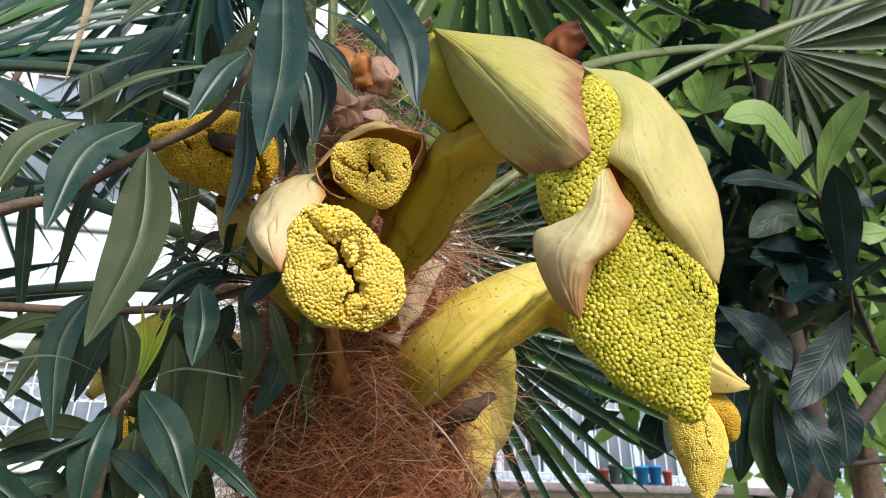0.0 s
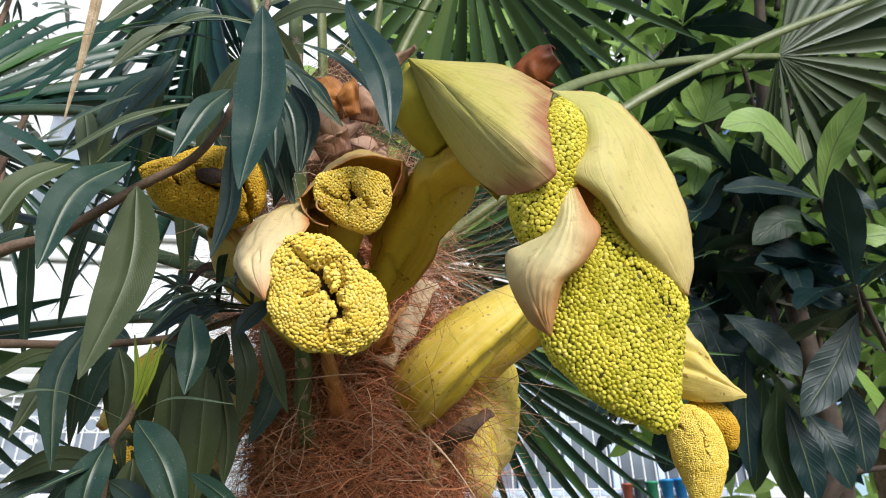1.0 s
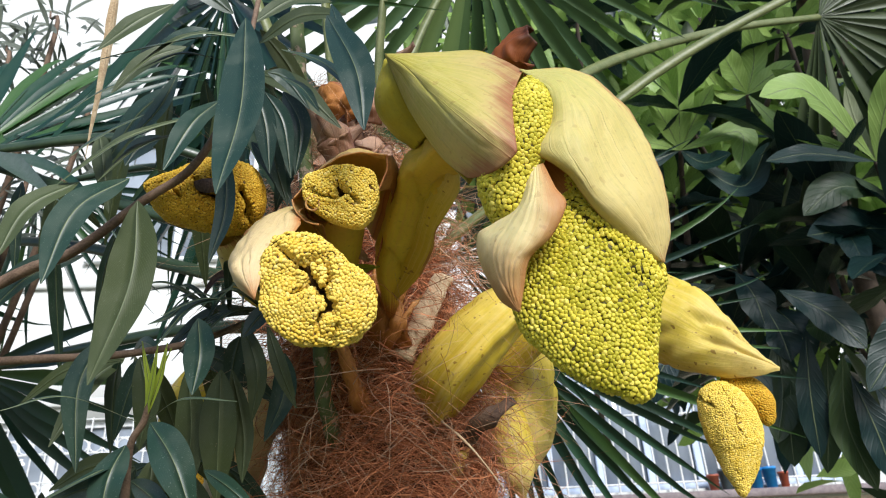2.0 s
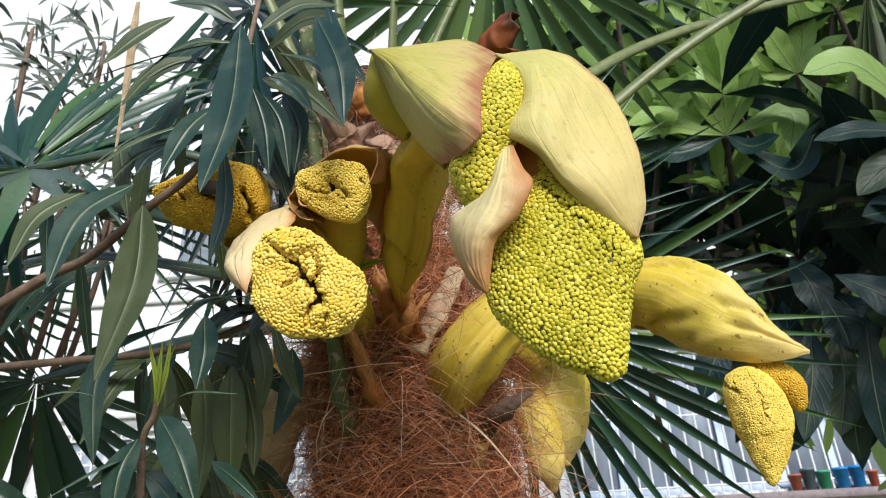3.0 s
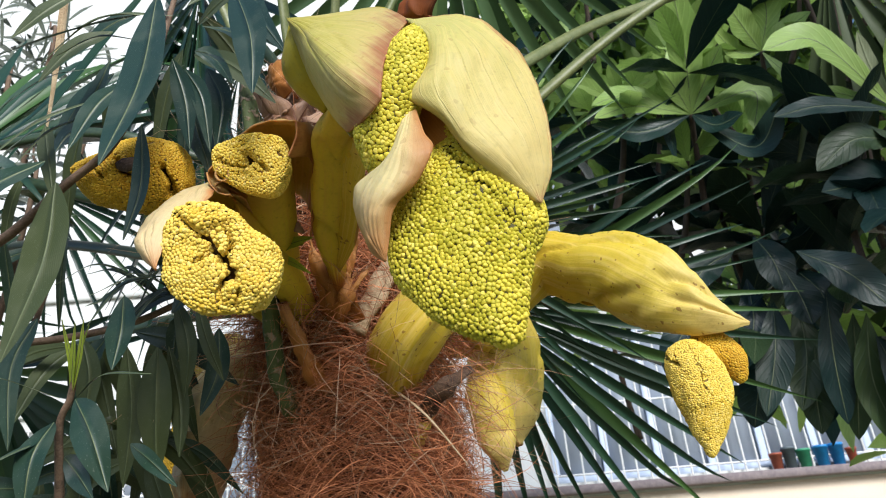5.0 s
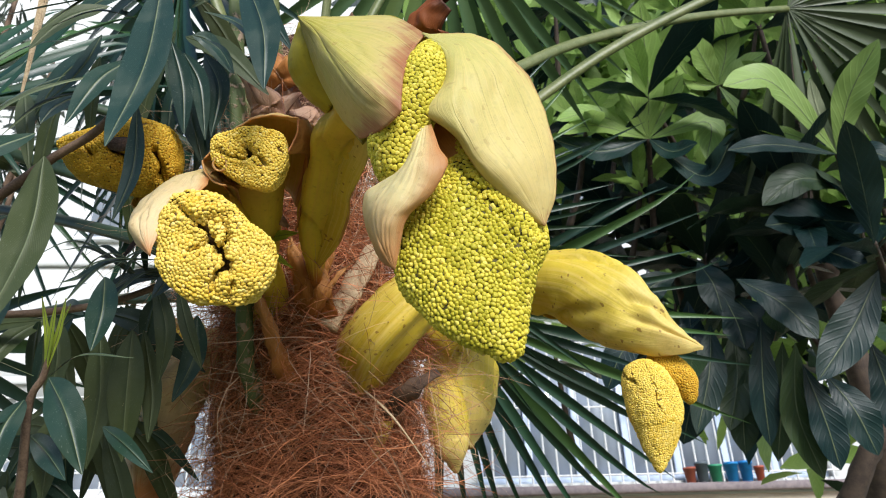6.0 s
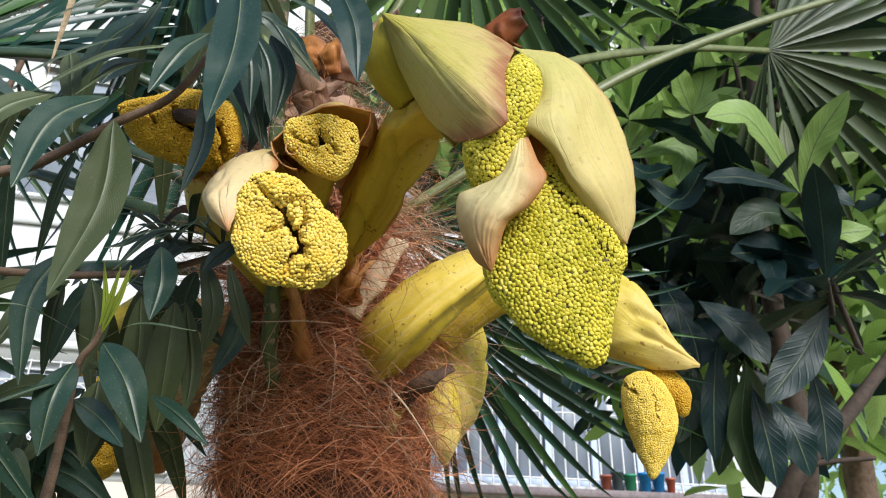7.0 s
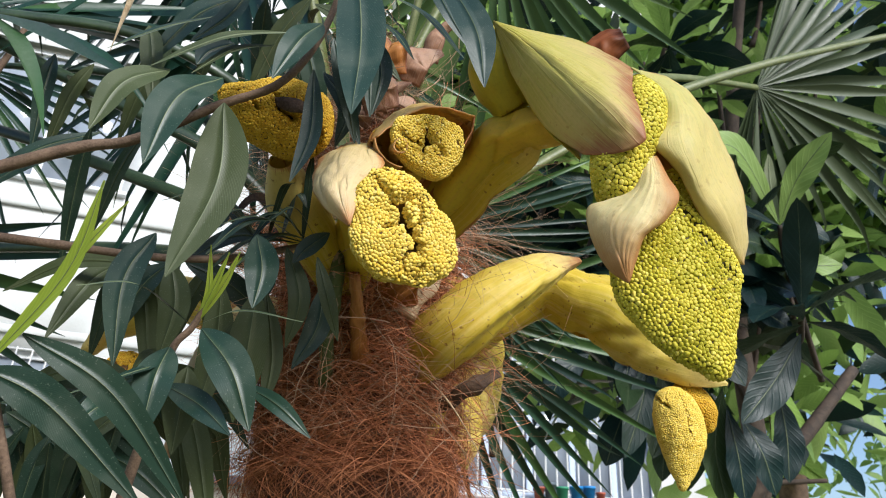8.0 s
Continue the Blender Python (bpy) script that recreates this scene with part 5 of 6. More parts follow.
# leaves of the middle branch
leaf(b2, (-0.1864, 0.4906, 1.7), (-0.1755, 0.4801, 1.665), (-0.1771, 0.4781, 1.632), 0.028)
leaf(b2, (-0.2626, 0.4845, 1.691), (-0.2769, 0.4823, 1.649), (-0.2717, 0.4905, 1.584), 0.028)
leaf(b2, (-0.1675, 0.5315, 1.733), (-0.1992, 0.5049, 1.719), (-0.2257, 0.4993, 1.683), 0.018, (0, -0.6734, 0.7342))
leaf(b2, (-0.132, 0.5243, 1.724), (-0.148, 0.5212, 1.707), (-0.1588, 0.5182, 1.69), 0.018)
leaf(b2, (-0.1684, 0.5358, 1.712), (-0.1512, 0.5353, 1.665), (-0.1588, 0.5487, 1.625), 0.020, None, M_OLEB)
leaf(b2, (-0.1398, 0.5247, 1.7), (-0.1263, 0.5257, 1.662), (-0.115, 0.5354, 1.63), 0.014, None, M_OLEB)
leaf(b2, (-0.1344, 0.5535, 1.685), (-0.1358, 0.5596, 1.649), (-0.1535, 0.5656, 1.612), 0.024)
leaf(b2, (-0.1902, 0.5478, 1.674), (-0.1911, 0.5564, 1.62), (-0.197, 0.576, 1.566), 0.036, None, M_OLEB)
leaf(b2, (-0.1825, 0.5526, 1.675), (-0.1708, 0.5614, 1.621), (-0.1723, 0.5694, 1.58), 0.020, None, M_OLEB)
leaf(b2, (-0.2204, 0.5459, 1.678), (-0.2188, 0.5614, 1.621), (-0.2306, 0.5779, 1.562), 0.030, None, M_OLEB)
leaf(b2, (-0.2646, 0.54, 1.691), (-0.2554, 0.546, 1.654), (-0.262, 0.5552, 1.611), 0.028, None, M_OLEB)
leaf(b2, (-0.183, 0.5643, 1.71), (-0.1904, 0.5725, 1.692), (-0.2002, 0.5849, 1.665), 0.022)
leaf(b2, (-0.2233, 0.5386, 1.741), (-0.2343, 0.5262, 1.72), (-0.2485, 0.5189, 1.712), 0.016, (0, -0.6734, 0.7342))
# leaves of the lower shoot
leaf(b3, (-0.2134, 0.4865, 1.616), (-0.1836, 0.4742, 1.583), (-0.1648, 0.4775, 1.541), 0.032)
leaf(b3, (-0.2354, 0.4929, 1.602), (-0.2367, 0.479, 1.573), (-0.2382, 0.4821, 1.531), 0.030)
leaf(b3, (-0.2402, 0.515, 1.579), (-0.2047, 0.4906, 1.56), (-0.1777, 0.479, 1.538), 0.020)
leaf(b3, (-0.2263, 0.5183, 1.595), (-0.226, 0.5202, 1.567), (-0.2274, 0.5267, 1.53), 0.028, None, M_OLEB)
leaf(b3, (-0.2189, 0.4762, 1.615), (-0.2455, 0.4277, 1.624), (-0.2722, 0.4011, 1.61), 0.008, (0, -0.6039, 0.8218))
leaf(b3, (-0.2198, 0.4952, 1.621), (-0.1855, 0.4802, 1.63), (-0.1378, 0.4726, 1.622), 0.006, (0, -0.6039, 0.8218))
leaf(b3, (-0.1791, 0.5133, 1.582), (-0.1504, 0.4994, 1.565), (-0.1242, 0.4987, 1.543), 0.014)
leaf(b3, (-0.26, 0.5035, 1.556), (-0.2658, 0.4728, 1.551), (-0.275, 0.4592, 1.533), 0.022)
leaf(b3, (-0.2374, 0.498, 1.591), (-0.2492, 0.4722, 1.576), (-0.2886, 0.4608, 1.553), 0.010, (0, -0.6039, 0.8218))
for mid, tip, w in (((-0.1994, 0.4678, 1.644), (-0.1876, 0.4522, 1.666), 0.006), ((-0.2065, 0.4695, 1.641), (-0.1954, 0.4527, 1.665), 0.006), ((-0.2101, 0.4731, 1.638), (-0.2105, 0.4553, 1.671), 0.006), ((-0.2054, 0.4735, 1.644), (-0.1875, 0.4586, 1.664), 0.004)):
    leaf(b3, (-0.2204, 0.4891, 1.618), mid, tip, w, None, M_OLEY)
# young shoot that comes close at the end
b4 = branch([(-0.2534, 0.4463, 1.395), (-0.2664, 0.3913, 1.477), (-0.2797, 0.349, 1.544)], [0.004, 0.003, 0.002])
leaf(b4, (-0.2797, 0.349, 1.544), (-0.2421, 0.3232, 1.588), (-0.2257, 0.2982, 1.629), 0.010, None, M_OLEY)
leaf(b4, (-0.2774, 0.3464, 1.55), (-0.2395, 0.3239, 1.598), (-0.2167, 0.3111, 1.625), 0.006, None, M_OLEY)
leaf(b4, (-0.2666, 0.3471, 1.56), (-0.2212, 0.3696, 1.536), (-0.1793, 0.4051, 1.483), 0.020)
leaf(b4, (-0.2794, 0.3454, 1.54), (-0.2488, 0.363, 1.526), (-0.2008, 0.3951, 1.481), 0.024)

# more leaves of the upper branch
leaf(b1, (-0.123, 0.4227, 1.93), (-0.1779, 0.3996, 1.921), (-0.2302, 0.3972, 1.879), 0.024, (0, -0.8335, 0.6044), M_OLEB)
leaf(b1, (-0.1594, 0.4327, 1.921), (-0.188, 0.4128, 1.916), (-0.2242, 0.4088, 1.901), 0.016, (0, -0.8335, 0.6044), M_OLEB)
leaf(b1, (-0.1273, 0.4546, 1.897), (-0.1106, 0.4599, 1.863), (-0.1051, 0.4717, 1.813), 0.018)
leaf(b1, (-0.146, 0.4753, 1.901), (-0.1317, 0.484, 1.858), (-0.1176, 0.4988, 1.803), 0.020)
leaf(b1, (-0.1527, 0.4893, 1.871), (-0.1305, 0.4915, 1.842), (-0.1127, 0.4996, 1.801), 0.018)
leaf(b1, (-0.2063, 0.4476, 1.96), (-0.2358, 0.4356, 1.938), (-0.2615, 0.431, 1.901), 0.024, None, M_OLEB)
leaf(b1, (-0.1334, 0.4309, 1.948), (-0.1919, 0.4009, 1.918), (-0.2789, 0.3893, 1.896), 0.022, (0, -0.7429, 0.6466))
leaf(b1, (-0.1949, 0.401, 1.965), (-0.2141, 0.384, 1.931), (-0.2395, 0.3771, 1.898), 0.024, None, M_OLEB)
leaf(b1, (-0.1383, 0.4497, 1.908), (-0.1266, 0.4592, 1.864), (-0.1237, 0.4691, 1.819), 0.022)
leaf(b1, (-0.2537, 0.4741, 1.95), (-0.2865, 0.4593, 1.935), (-0.3302, 0.4527, 1.901), 0.016, (0, -0.7429, 0.6466))
leaf(b1, (-0.2624, 0.4874, 1.922), (-0.3007, 0.4783, 1.894), (-0.3382, 0.4723, 1.86), 0.018, (0, -0.7429, 0.6466))
leaf(b1, (-0.2299, 0.4657, 1.874), (-0.2477, 0.4614, 1.859), (-0.2551, 0.459, 1.841), 0.022)
leaf(b1, (-0.1366, 0.4779, 1.942), (-0.1202, 0.4818, 1.934), (-0.0972, 0.4877, 1.898), 0.016)
leaf(b1, (-0.2276, 0.4732, 1.952), (-0.2452, 0.4784, 1.917), (-0.2748, 0.4823, 1.885), 0.020)
leaf(b1, (-0.1953, 0.464, 1.996), (-0.2226, 0.4587, 1.983), (-0.2582, 0.46, 1.957), 0.022)
leaf(b1, (-0.1729, 0.4662, 2.014), (-0.1964, 0.4487, 2.028), (-0.2343, 0.4362, 2.032), 0.020)
# thin dark leaves of the whorl above the middle branch
rng = random.Random(12)
whorl = Vector((-0.1684, 0.556, 1.727))
for i in range(16):
    d = RT * rng.uniform(-1.0, 0.25) + UP * rng.uniform(-0.25, 0.55) + FW * rng.uniform(-0.5, 0.3)
    d.normalize()
    n = rng.uniform(0.06, 0.11)
    foot = whorl + RT * rng.uniform(-0.03, 0.03)
    leaf(b2, foot, foot + d * n * 0.55 + UP * 0.012, foot + d * n - UP * rng.uniform(0.0, 0.03), rng.uniform(0.006, 0.012), (0, -0.6734, 0.7342))
# leaves deeper in the shrub
for owner, line, count, seed in ((b2, spline([(-0.3358, 0.5873, 1.708), (-0.2898, 0.5957, 1.713), (-0.2422, 0.5997, 1.728)], 20), 12, 1),
                                 (b1, spline([(-0.3641, 0.5229, 1.798), (-0.2701, 0.5168, 1.859), (-0.196, 0.5183, 1.95), (-0.1622, 0.5135, 2.055)], 20), 13, 2),
                                 (b3, spline([(-0.3543, 0.6346, 1.559), (-0.2858, 0.6098, 1.612), (-0.2549, 0.6386, 1.597)], 20), 24, 3),
                                 (b3, spline([(-0.4407, 0.6426, 1.589), (-0.3886, 0.6543, 1.564), (-0.3159, 0.6655, 1.54)], 20), 22, 5),
                                 (b1, spline([(-0.4133, 0.5113, 1.871), (-0.2902, 0.5011, 1.94), (-0.1831, 0.497, 1.996)], 20), 8, 4)):
    rng = random.Random(seed)
    for i in range(count):
        foot = line[rng.randrange(20)] + FW * rng.uniform(-0.02, 0.06)
        d = (RT * rng.uniform(-0.7, 0.5) + UP * rng.uniform(-1.3, 0.1) + FW * rng.uniform(-0.3, 0.4)).normalized()
        n = rng.uniform(0.08, 0.13)
        leaf(owner, foot, foot + d * n * 0.5 + UP * 0.008, foot + d * n - UP * 0.012, rng.uniform(0.016, 0.028), None, rng.choice((M_OLEA, M_OLEB)))
# a greyish shrub farther to the side
grey = thing("olive_shrub", (-1.5, 1.4, 0), "greyish narrow-leaved shrub farther back", "shrub")
M_GREY = leaf_material("olive_leaf", (0.10, 0.125, 0.10), (0.17, 0.19, 0.16), None, 0.5, 10.0, 0.1)
top = [(-1.096, 0.9339, 2.455), (-0.9277, 0.9376, 2.566), (-0.9057, 1.024, 2.381), (-0.9629, 0.9689, 2.262), (-0.8588, 0.9511, 2.655), (-0.8358, 1.053, 2.554), (-0.9809, 0.8896, 2.668), (-0.8904, 1.099, 2.337)]
for q in top:
    q = Vector(q)
    twig = part("branch", tube([(-1.5, 1.4, 0), Vector((-1.4, 1.4, 1.0)), q + Vector((0.02, 0, -0.25)), q], [0.015, 0.012, 0.006, 0.002], 7, 24, 0.05), M_WOOD, grey)
    for i in range(48):
        foot = q + Vector((rng.uniform(-0.07, 0.07), rng.uniform(-0.07, 0.07), rng.uniform(-0.16, 0.04)))
        d = Vector((rng.uniform(-1, 1), rng.uniform(-1, 1), rng.uniform(-0.5, 1))).normalized() * rng.uniform(0.05, 0.08)
        leaf(twig, foot, foot + d * 0.5 + Vector((0, 0, 0.006)), foot + d, 0.011, None, M_GREY)

# ---- the loquat ----
loquat = thing("loquat_tree", (0.95, 2.40, 0), "loquat tree with large dark ribbed leaves", "tree")
part("trunk", tube([(0.95, 2.40, 0), (0.96, 2.33, 0.8), (1.02, 2.12, 1.5), (1.04, 1.98, 1.80), (1.0, 1.90, 2.25), (1.0, 1.77, 2.80), (1.016, 1.508, 3.47)], [0.07, 0.06, 0.045, 0.036, 0.030, 0.024, 0.015], 12, 40, 0.15), M_WOODD, loquat)


def blade_mesh(droop, width):
    line = [Vector((u, 0, 0.10 * math.sin(u * 2.2) - droop * u * u)) for u in np.linspace(0, 1, 16)]
    return mesh_of("leaf", blade(line, (0, 0, 1), width, spoon, 0.18, 0.10, 0.035, 16, 0), M_LOQ, M_RIB)


LEAVES = [blade_mesh(d, w) for d, w in ((0.05, 0.30), (0.25, 0.33), (0.45, 0.30))]
YOUNG = []
for me in LEAVES[:2]:
    me = me.copy()
    me.materials[0] = M_LOQY
    YOUNG.append(me)


def set_leaf(owner, m, young=False, rng=random):
    ob = new("leaf", rng.choice(YOUNG if young else LEAVES))
    ob.parent = owner
    ob.matrix_parent_inverse = owner.matrix_basis.inverted()
    ob.matrix_basis = m


def rosette(foot, hub, count, size, seed, young=0, up=(0, 0, 1)):
    """A twig that ends in a whorl of leaves; the youngest stand upright."""
    rng = random.Random(seed)
    foot, hub = Vector(foot), Vector(hub)
    twig = part("branch", tube([foot, foot.lerp(hub, 0.5) + Vector((0, 0, -0.03)), hub], [0.010, 0.008, 0.006], 8, 14, 0.1), M_WOODD, loquat)
    z = Vector(up).normalized()
    a0 = rng.uniform(0, 6)
    for i in range(count):
        a = a0 + i * 2.4
        lift = radians(68 - 105 * (i + 0.5) / count + rng.uniform(-10, 10))
        side = (Vector((math.cos(a), math.sin(a), 0)) - Vector((math.cos(a), math.sin(a), 0)).dot(z) * z).normalized()
        ax = side * math.cos(lift) + z * math.sin(lift)
        zz = (z - z.dot(ax) * ax).normalized()
        zz = (zz + ax.cross(zz) * rng.uniform(-0.4, 0.4)).normalized()
        m = Matrix((ax, zz.cross(ax), zz)).transposed().to_4x4()
        s = size * rng.uniform(0.75, 1.1) * (0.72 if i < young else 1.0)
        set_leaf(twig, Matrix.Translation(hub - z * 0.012 * i * 0.4) @ m @ Matrix.Scale(s, 4), i < young, rng)
    return twig


def big_leaf(owner, base, middle, tip, width, material=None, facing=None, twist=0.0):
    line = spline([base, middle, tip], 18)
    return part("leaf", blade(line, facing if facing is not None else -FW + 0.6 * UP, width, spoon, 0.16, 0.08, 0.035, 18, base[0] * 60, twist), [material or M_LOQ, M_RIB], owner)


# the shoot with young leaves in front of the light fan
A = (0.8677, 1.397, 2.29)
shoot = part("branch", tube([(1.069, 1.651, 1.981), (0.9717, 1.538, 2.13), (0.8964, 1.447, 2.229), A], [0.008, 0.007, 0.006, 0.006], 8, 20, 0.1), M_WOODD, loquat)
big_leaf(shoot, A, (0.7357, 1.3, 2.428), (0.6154, 1.256, 2.402), 0.082, M_LOQY)
big_leaf(shoot, A, (0.8935, 1.329, 2.388), (0.9456, 1.246, 2.471), 0.070, M_LOQY)
big_leaf(shoot, A, (0.837, 1.358, 2.374), (0.8202, 1.315, 2.442), 0.034, M_LOQW)
big_leaf(shoot, A, (0.7224, 1.348, 2.301), (0.6122, 1.315, 2.277), 0.048)
big_leaf(shoot, A, (0.78, 1.391, 2.35), (0.7078, 1.367, 2.355), 0.034, M_LOQY)
big_leaf(shoot, (0.8964, 1.447, 2.229), (0.7774, 1.399, 2.239), (0.676, 1.376, 2.169), 0.080)
big_leaf(shoot, A, (0.9139, 1.378, 2.283), (0.9601, 1.357, 2.235), 0.055)
big_leaf(shoot, (0.9645, 1.503, 2.157), (0.8148, 1.439, 2.153), (0.6739, 1.385, 2.126), 0.105)
big_leaf(shoot, (0.9362, 1.506, 2.175), (0.95, 1.458, 2.208), (1.038, 1.433, 2.214), 0.07, M_LOQY)
# the taller shoot behind it
C = (0.5169, 1.575, 2.499)
shoot = part("branch", tube([(0.5273, 1.775, 2.307), (0.5213, 1.667, 2.42), C], [0.009, 0.008, 0.006], 8, 20, 0.1), M_WOODD, loquat)
for mid, tip, w, m in (((0.5276, 1.5, 2.637), (0.5167, 1.382, 2.796), 0.085, M_LOQY), ((0.4871, 1.534, 2.565), (0.4348, 1.46, 2.628), 0.065, M_LOQY), ((0.5638, 1.542, 2.57), (0.6097, 1.484, 2.623), 0.060, M_LOQY),
                       ((0.3805, 1.517, 2.553), (0.2761, 1.462, 2.507), 0.062, M_LOQY), ((0.3799, 1.513, 2.514), (0.2753, 1.45, 2.459), 0.060, M_LOQY), ((0.6687, 1.564, 2.524), (0.6448, 1.562, 2.409), 0.070, M_LOQY),
                       ((0.3894, 1.542, 2.454), (0.2673, 1.474, 2.456), 0.075, M_LOQ), ((0.5596, 1.549, 2.437), (0.6134, 1.501, 2.423), 0.06, M_LOQ), ((0.5717, 1.529, 2.669), (0.6171, 1.456, 2.78), 0.07, M_LOQY),
                       ((0.6243, 1.536, 2.347), (0.693, 1.468, 2.421), 0.07, M_LOQ)):
    big_leaf(shoot, C, mid, tip, w, m)
D = (0.7343, 1.606, 2.67)
shoot = part("branch", tube([(0.7339, 1.756, 2.466), (0.7394, 1.675, 2.592), D], [0.008, 0.007, 0.005], 8, 20, 0.1), M_WOODD, loquat)
for mid, tip, w, m in (((0.6983, 1.561, 2.719), (0.6557, 1.502, 2.775), 0.08, M_LOQY), ((0.7892, 1.573, 2.693), (0.8506, 1.535, 2.704), 0.06, M_LOQY), ((0.7649, 1.564, 2.761), (0.7494, 1.502, 2.846), 0.07, M_LOQY),
                       ((0.6685, 1.584, 2.67), (0.6116, 1.526, 2.722), 0.06, M_LOQY), ((0.782, 1.608, 2.547), (0.7393, 1.616, 2.484), 0.05, M_LOQY)):
    big_leaf(shoot, D, mid, tip, w, m)
# dark leaves that hang over the ledge
hang = part("branch", tube([(0.8185, 1.725, 2.533), (0.7741, 1.573, 2.149), (0.7449, 1.498, 1.954), (0.7803, 1.502, 1.828)], [0.012, 0.009, 0.006, 0.004], 8, 20, 0.1), M_WOODD, loquat)
for base, mid, tip, w in (((0.614, 1.458, 2.04), (0.6853, 1.436, 1.969), (0.7346, 1.431, 1.886), 0.085), ((0.7657, 1.481, 2.11), (0.8222, 1.452, 2.078), (0.8714, 1.431, 2.029), 0.07),
                          ((0.8806, 1.415, 2.015), (0.8039, 1.422, 1.905), (0.7104, 1.427, 1.8), 0.085), ((0.6564, 1.497, 1.958), (0.6391, 1.525, 1.826), (0.6354, 1.56, 1.703), 0.062),
                          ((0.7115, 1.491, 1.899), (0.6954, 1.531, 1.767), (0.7278, 1.57, 1.634), 0.075), ((0.7147, 1.491, 1.852), (0.7369, 1.51, 1.739), (0.749, 1.532, 1.645), 0.07),
                          ((0.7794, 1.551, 1.841), (0.8076, 1.533, 1.762), (0.8357, 1.553, 1.672), 0.08), ((0.6305, 1.591, 1.875), (0.6103, 1.613, 1.78), (0.6016, 1.628, 1.7), 0.065),
                          ((0.5987, 1.52, 2.027), (0.6168, 1.528, 1.962), (0.6227, 1.533, 1.904), 0.075), ((0.7211, 1.586, 1.932), (0.701, 1.62, 1.813), (0.674, 1.657, 1.685), 0.07),
                          ((0.8961, 1.572, 1.915), (0.9119, 1.595, 1.817), (0.9084, 1.612, 1.712), 0.08), ((0.5735, 1.578, 2.139), (0.5922, 1.555, 2.07), (0.6006, 1.56, 1.987), 0.08),
                          ((0.4451, 1.64, 2.006), (0.3737, 1.624, 1.945), (0.3291, 1.641, 1.861), 0.075), ((0.5561, 1.687, 1.905), (0.5159, 1.684, 1.816), (0.4896, 1.698, 1.74), 0.085)):
    big_leaf(hang, base, mid, tip, w)
for base, mid, tip, w in (((0.5791, 1.6000, 1.9893), (0.5497, 1.5800, 1.8730), (0.4983, 1.5800, 1.7397), 0.075), ((0.6329, 1.6200, 1.9875), (0.6112, 1.6000, 1.8577), (0.5715, 1.6000, 1.7461), 0.08), ((0.5505, 1.6500, 2.0691), (0.5351, 1.6200, 1.9645), (0.5091, 1.6200, 1.8912), 0.07), ((0.6615, 1.6600, 1.9444), (0.6389, 1.6400, 1.8166), (0.6169, 1.6400, 1.7149), 0.08), ((0.5424, 1.6600, 2.1479), (0.4679, 1.6400, 2.1092), (0.4139, 1.6200, 2.0465), 0.08), ((0.6394, 1.6000, 2.0590), (0.6703, 1.5800, 1.9916), (0.6828, 1.5800, 1.9135), 0.075)):
    big_leaf(hang, base, mid, tip, w)
part("branch", tube([(1.3481, 1.9000, 2.1030), (1.1172, 1.8500, 1.8768), (0.966, 1.8500, 1.7401), (0.8882, 1.9000, 1.6080)], [0.016, 0.020, 0.024, 0.028], 10, 24, 0.15), M_WOODD, loquat)
part("branch", tube([(0.966, 1.8500, 1.7401), (1.0357, 1.8400, 1.7499), (1.1415, 1.8200, 1.7569)], [0.010, 0.008, 0.006], 8, 16, 0.15), M_WOODD, loquat)
rosette((0.6461, 1.736, 2.509), (0.5221, 1.517, 2.625), 11, 0.27, 33, 6)
rosette((0.6784, 1.656, 2.917), (0.7032, 1.516, 2.982), 11, 0.27, 34, 6)
rosette((0.7755, 1.704, 2.341), (0.8739, 1.527, 2.485), 11, 0.27, 35, 5)
rosette((0.9929, 1.611, 2.069), (0.8761, 1.39, 2.068), 9, 0.27, 36, 0)
rosette((0.8751, 1.68, 2.156), (0.7887, 1.489, 2.211), 10, 0.27, 37, 0)
rosette((0.7997, 1.852, 2.023), (0.7572, 1.611, 2.069), 9, 0.26, 38, 0)
rosette((0.6461, 1.936, 2.081), (0.5521, 1.755, 1.996), 9, 0.25, 40, 0)
rosette((0.2967, 2.0700, 2.2815), (0.296, 1.9500, 2.4751), 11, 0.30, 160, 0)
rosette((0.4568, 2.0200, 2.2766), (0.4546, 1.9000, 2.4601), 11, 0.30, 161, 0)
rosette((0.5438, 1.9700, 2.1525), (0.5395, 1.8500, 2.3225), 11, 0.30, 162, 0)
rosette((0.6626, 1.9200, 2.0961), (0.6555, 1.8000, 2.2553), 11, 0.30, 163, 0)
rosette((0.3606, 2.1700, 2.1872), (0.3597, 2.0500, 2.3847), 11, 0.30, 164, 0)
rosette((0.7586, 1.9200, 2.0179), (0.749, 1.8000, 2.1716), 11, 0.30, 165, 0)
rng = random.Random(77)
for i in range(24):
    x, y, d = rng.uniform(1000, 1950), rng.uniform(-160, 620), rng.uniform(1.9, 2.6)
    hub = Vector((0.926, 1.887, 2.659)) + RT * ((x - 1400) * 0.0018) + UP * ((300 - y) * 0.0018) + FW * (d - 2.2)
    rosette(hub + Vector((rng.uniform(-.1, .1), 0.1, -0.25)), hub, 10, 0.27, 50 + i, rng.choice((3, 5, 7, 9)))
rng = random.Random(78)
for i in range(16):
    hub = Vector((0.542, 1.672, 2.529)) + RT * rng.uniform(-0.5, 0.75) + UP * rng.uniform(-0.25, 0.5) + FW * rng.uniform(-0.1, 0.5)
    rosette(hub + Vector((rng.uniform(-.1, .1), 0.1, -0.25)), hub, 10, 0.25, 90 + i, 8)

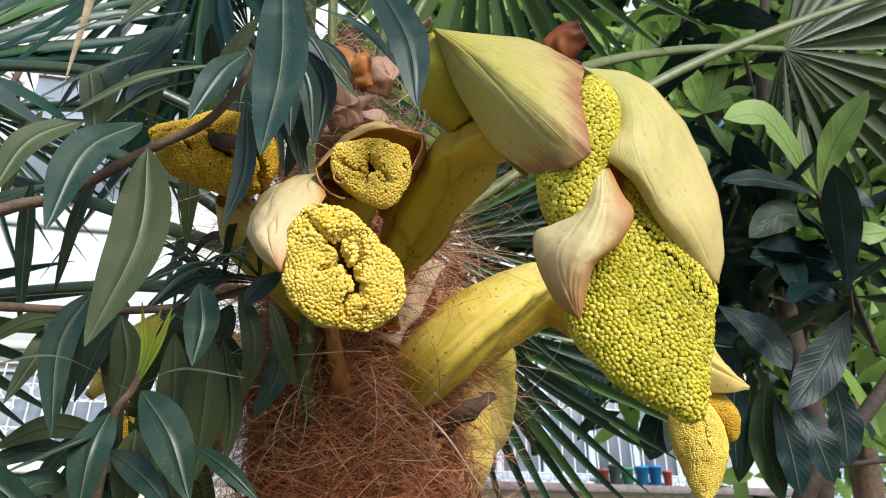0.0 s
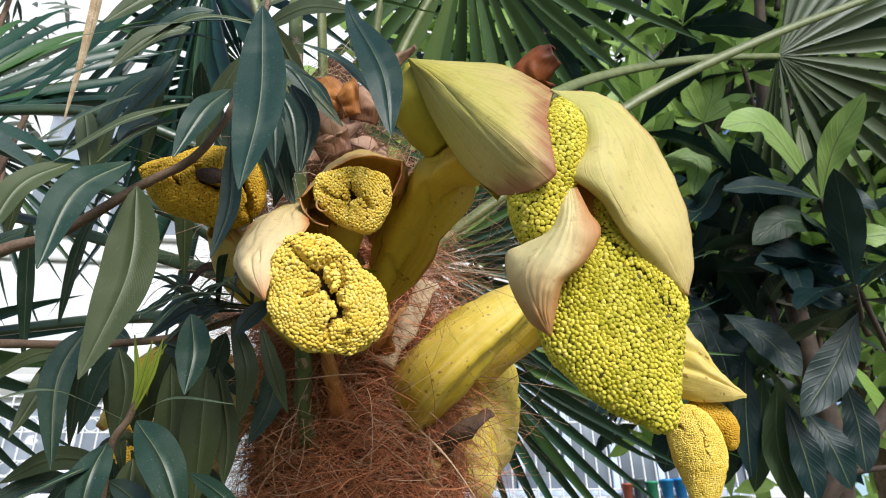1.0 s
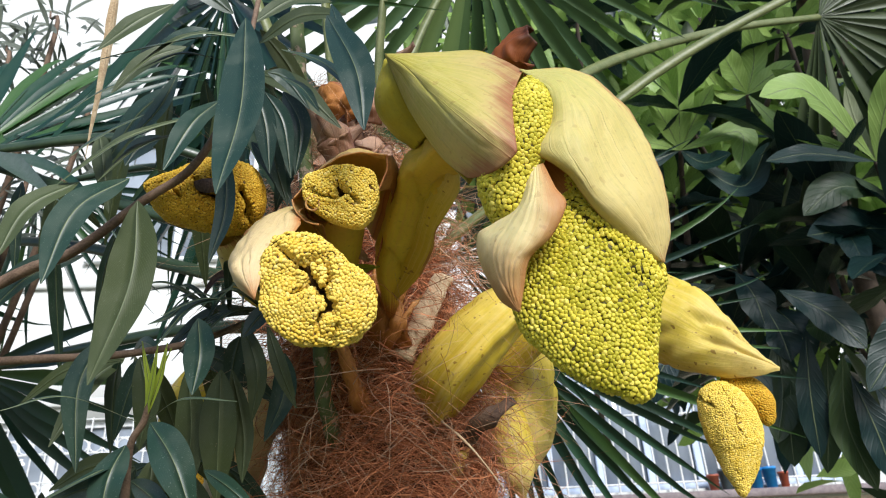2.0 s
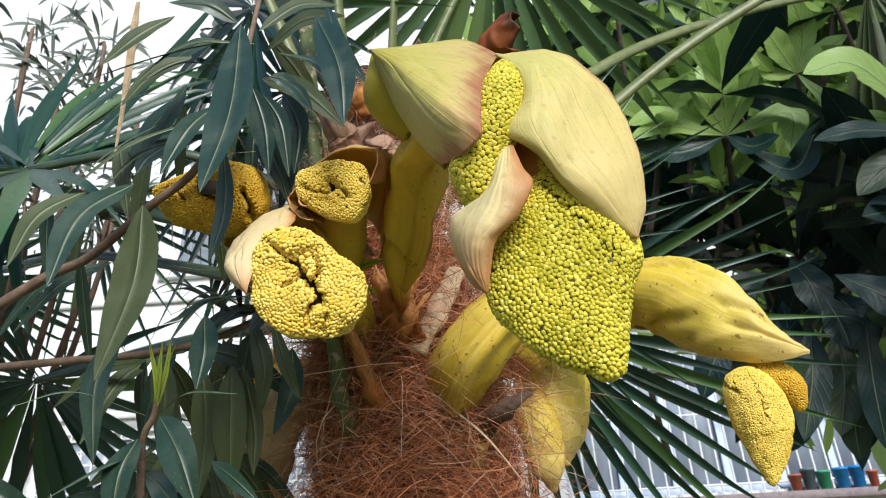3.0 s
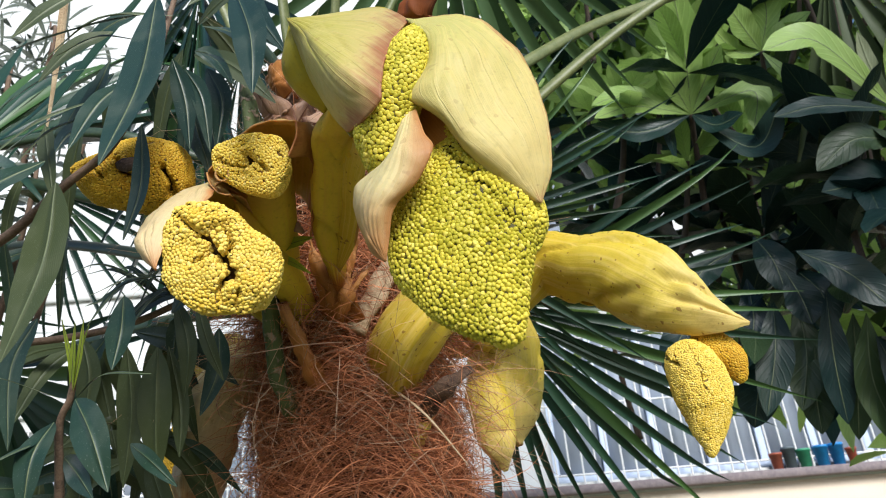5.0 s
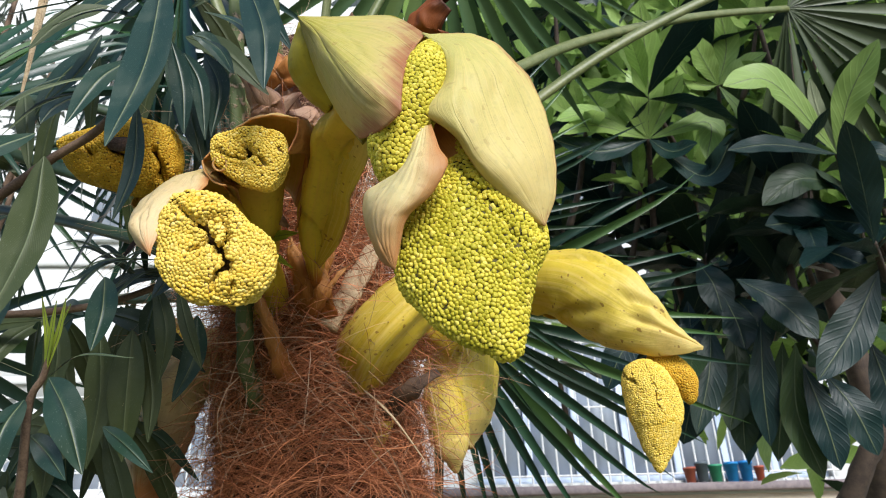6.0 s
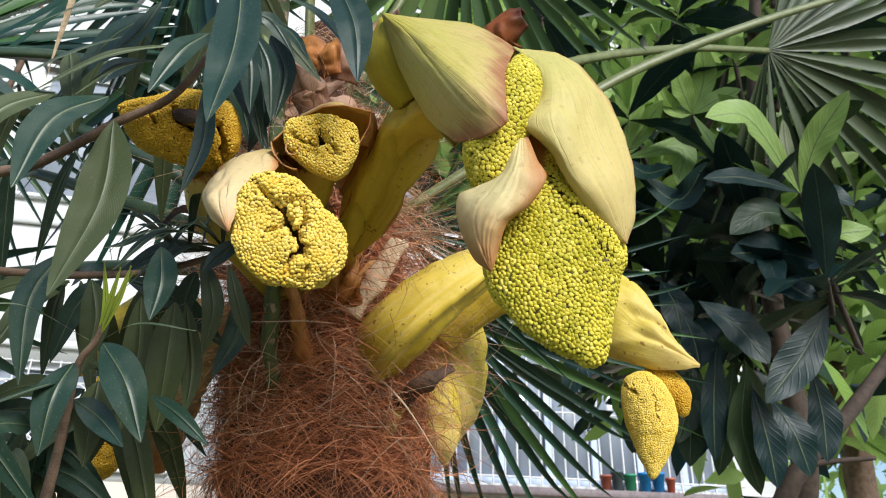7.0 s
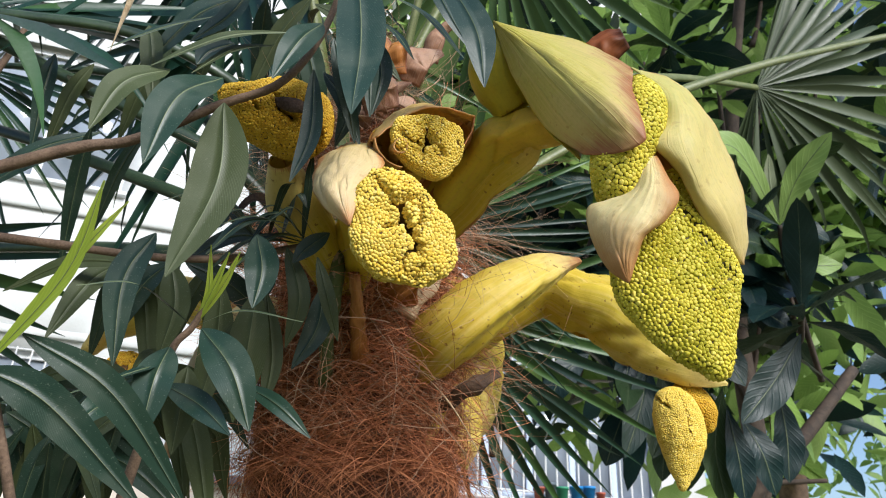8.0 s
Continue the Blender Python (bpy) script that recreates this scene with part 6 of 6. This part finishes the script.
# ---- greenery beyond ----
def foliage(name, places, count, size, material, seed, label, category, spread=(1, 1, 1)):
    """A loose mass of leaves with gaps, in lumps round the given places."""
    rng = np.random.default_rng(seed)

    def unit(a):
        return a / np.linalg.norm(a, axis=1, keepdims=True)

    pick = rng.integers(len(places), size=count)
    c, r = np.array([q[0] for q in places])[pick], np.array([q[1] for q in places])[pick][:, None]
    p = c + unit(rng.normal(0, 1, (count, 3))) * rng.random((count, 1)) ** 0.45 * r * np.array(spread)
    ax = unit(rng.normal(0, 1, (count, 3)) + np.array([0, 0, -0.3]))
    sd = unit(np.cross(ax, rng.normal(0, 1, (count, 3)) + np.array([0, -0.5, 0.8])))
    up = np.cross(sd, ax)
    L = size * rng.uniform(0.6, 1.2, (count, 1))
    prof = [(0.0, 0.02), (0.3, 0.75), (0.62, 1.0), (0.85, 0.6), (1.0, 0.02)]
    rows, quad, uv = [], [], []
    for t, w in prof:
        q = p + ax * L * t - np.array([0, 0, 0.18]) * L * t * t
        rows += [q - sd * w * 0.17 * L + up * w * 0.04 * L, q, q + sd * w * 0.17 * L + up * w * 0.04 * L]
    for i in range(4):
        for j in (0, 1):
            a = 3 * i + j
            quad.append((a, a + 1, a + 4, a + 3))
            t0, t1 = prof[i][0], prof[i + 1][0]
            uv += [(t0, j / 2), (t0, (j + 1) / 2), (t1, (j + 1) / 2), (t1, j / 2)]
    verts = np.stack(rows, 1).reshape(-1, 3)
    faces = (np.array(quad)[None] + (np.arange(count) * 15)[:, None, None]).reshape(-1, 4)
    me = mesh_arrays(name, verts, faces, material, np.tile(np.array(uv), (count, 1)))
    return tagged(new(name, me), label, category, kind="stuff")


rng = random.Random(5)
lumps = []
for i in range(64):
    a, dist = rng.uniform(-4, 40), rng.uniform(2.7, 3.7)
    lumps.append(((dist * math.sin(radians(a)), dist * math.cos(radians(a)), 1.5 + dist * math.tan(radians(rng.uniform(15 if a > 15 else 32, 46)))), rng.uniform(0.35, 0.6)))
garden_tree = thing("garden_tree", (1.75, 3.1, 0), "garden tree with brown trunk and dense crown", "tree")
top = Vector((1.7, 2.95, 2.7))
part("trunk", tube([(1.75, 3.1, -0.02), (1.72, 3.05, 1.2), (1.76, 3.0, 2.0), top], [0.085, 0.070, 0.058, 0.045], 12, 36, 0.12), M_WOOD, garden_tree)
for q, r in lumps[::5]:
    q = Vector(q)
    part("limb", tube([top - Vector((0, 0, 0.15)), top.lerp(q, 0.5) + Vector((0, 0, 0.08)), q], [0.030, 0.018, 0.006], 8, 16, 0.1), M_WOOD, garden_tree)
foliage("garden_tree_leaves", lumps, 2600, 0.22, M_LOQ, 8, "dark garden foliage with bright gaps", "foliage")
# Paler copy of the foliage; its light green stands in for sunlit leaves.
foliage("garden_tree_leaves", lumps, 5000, 0.22, M_LOQY, 9, "garden leaves in a lighter green that stands for sunlight", "foliage")
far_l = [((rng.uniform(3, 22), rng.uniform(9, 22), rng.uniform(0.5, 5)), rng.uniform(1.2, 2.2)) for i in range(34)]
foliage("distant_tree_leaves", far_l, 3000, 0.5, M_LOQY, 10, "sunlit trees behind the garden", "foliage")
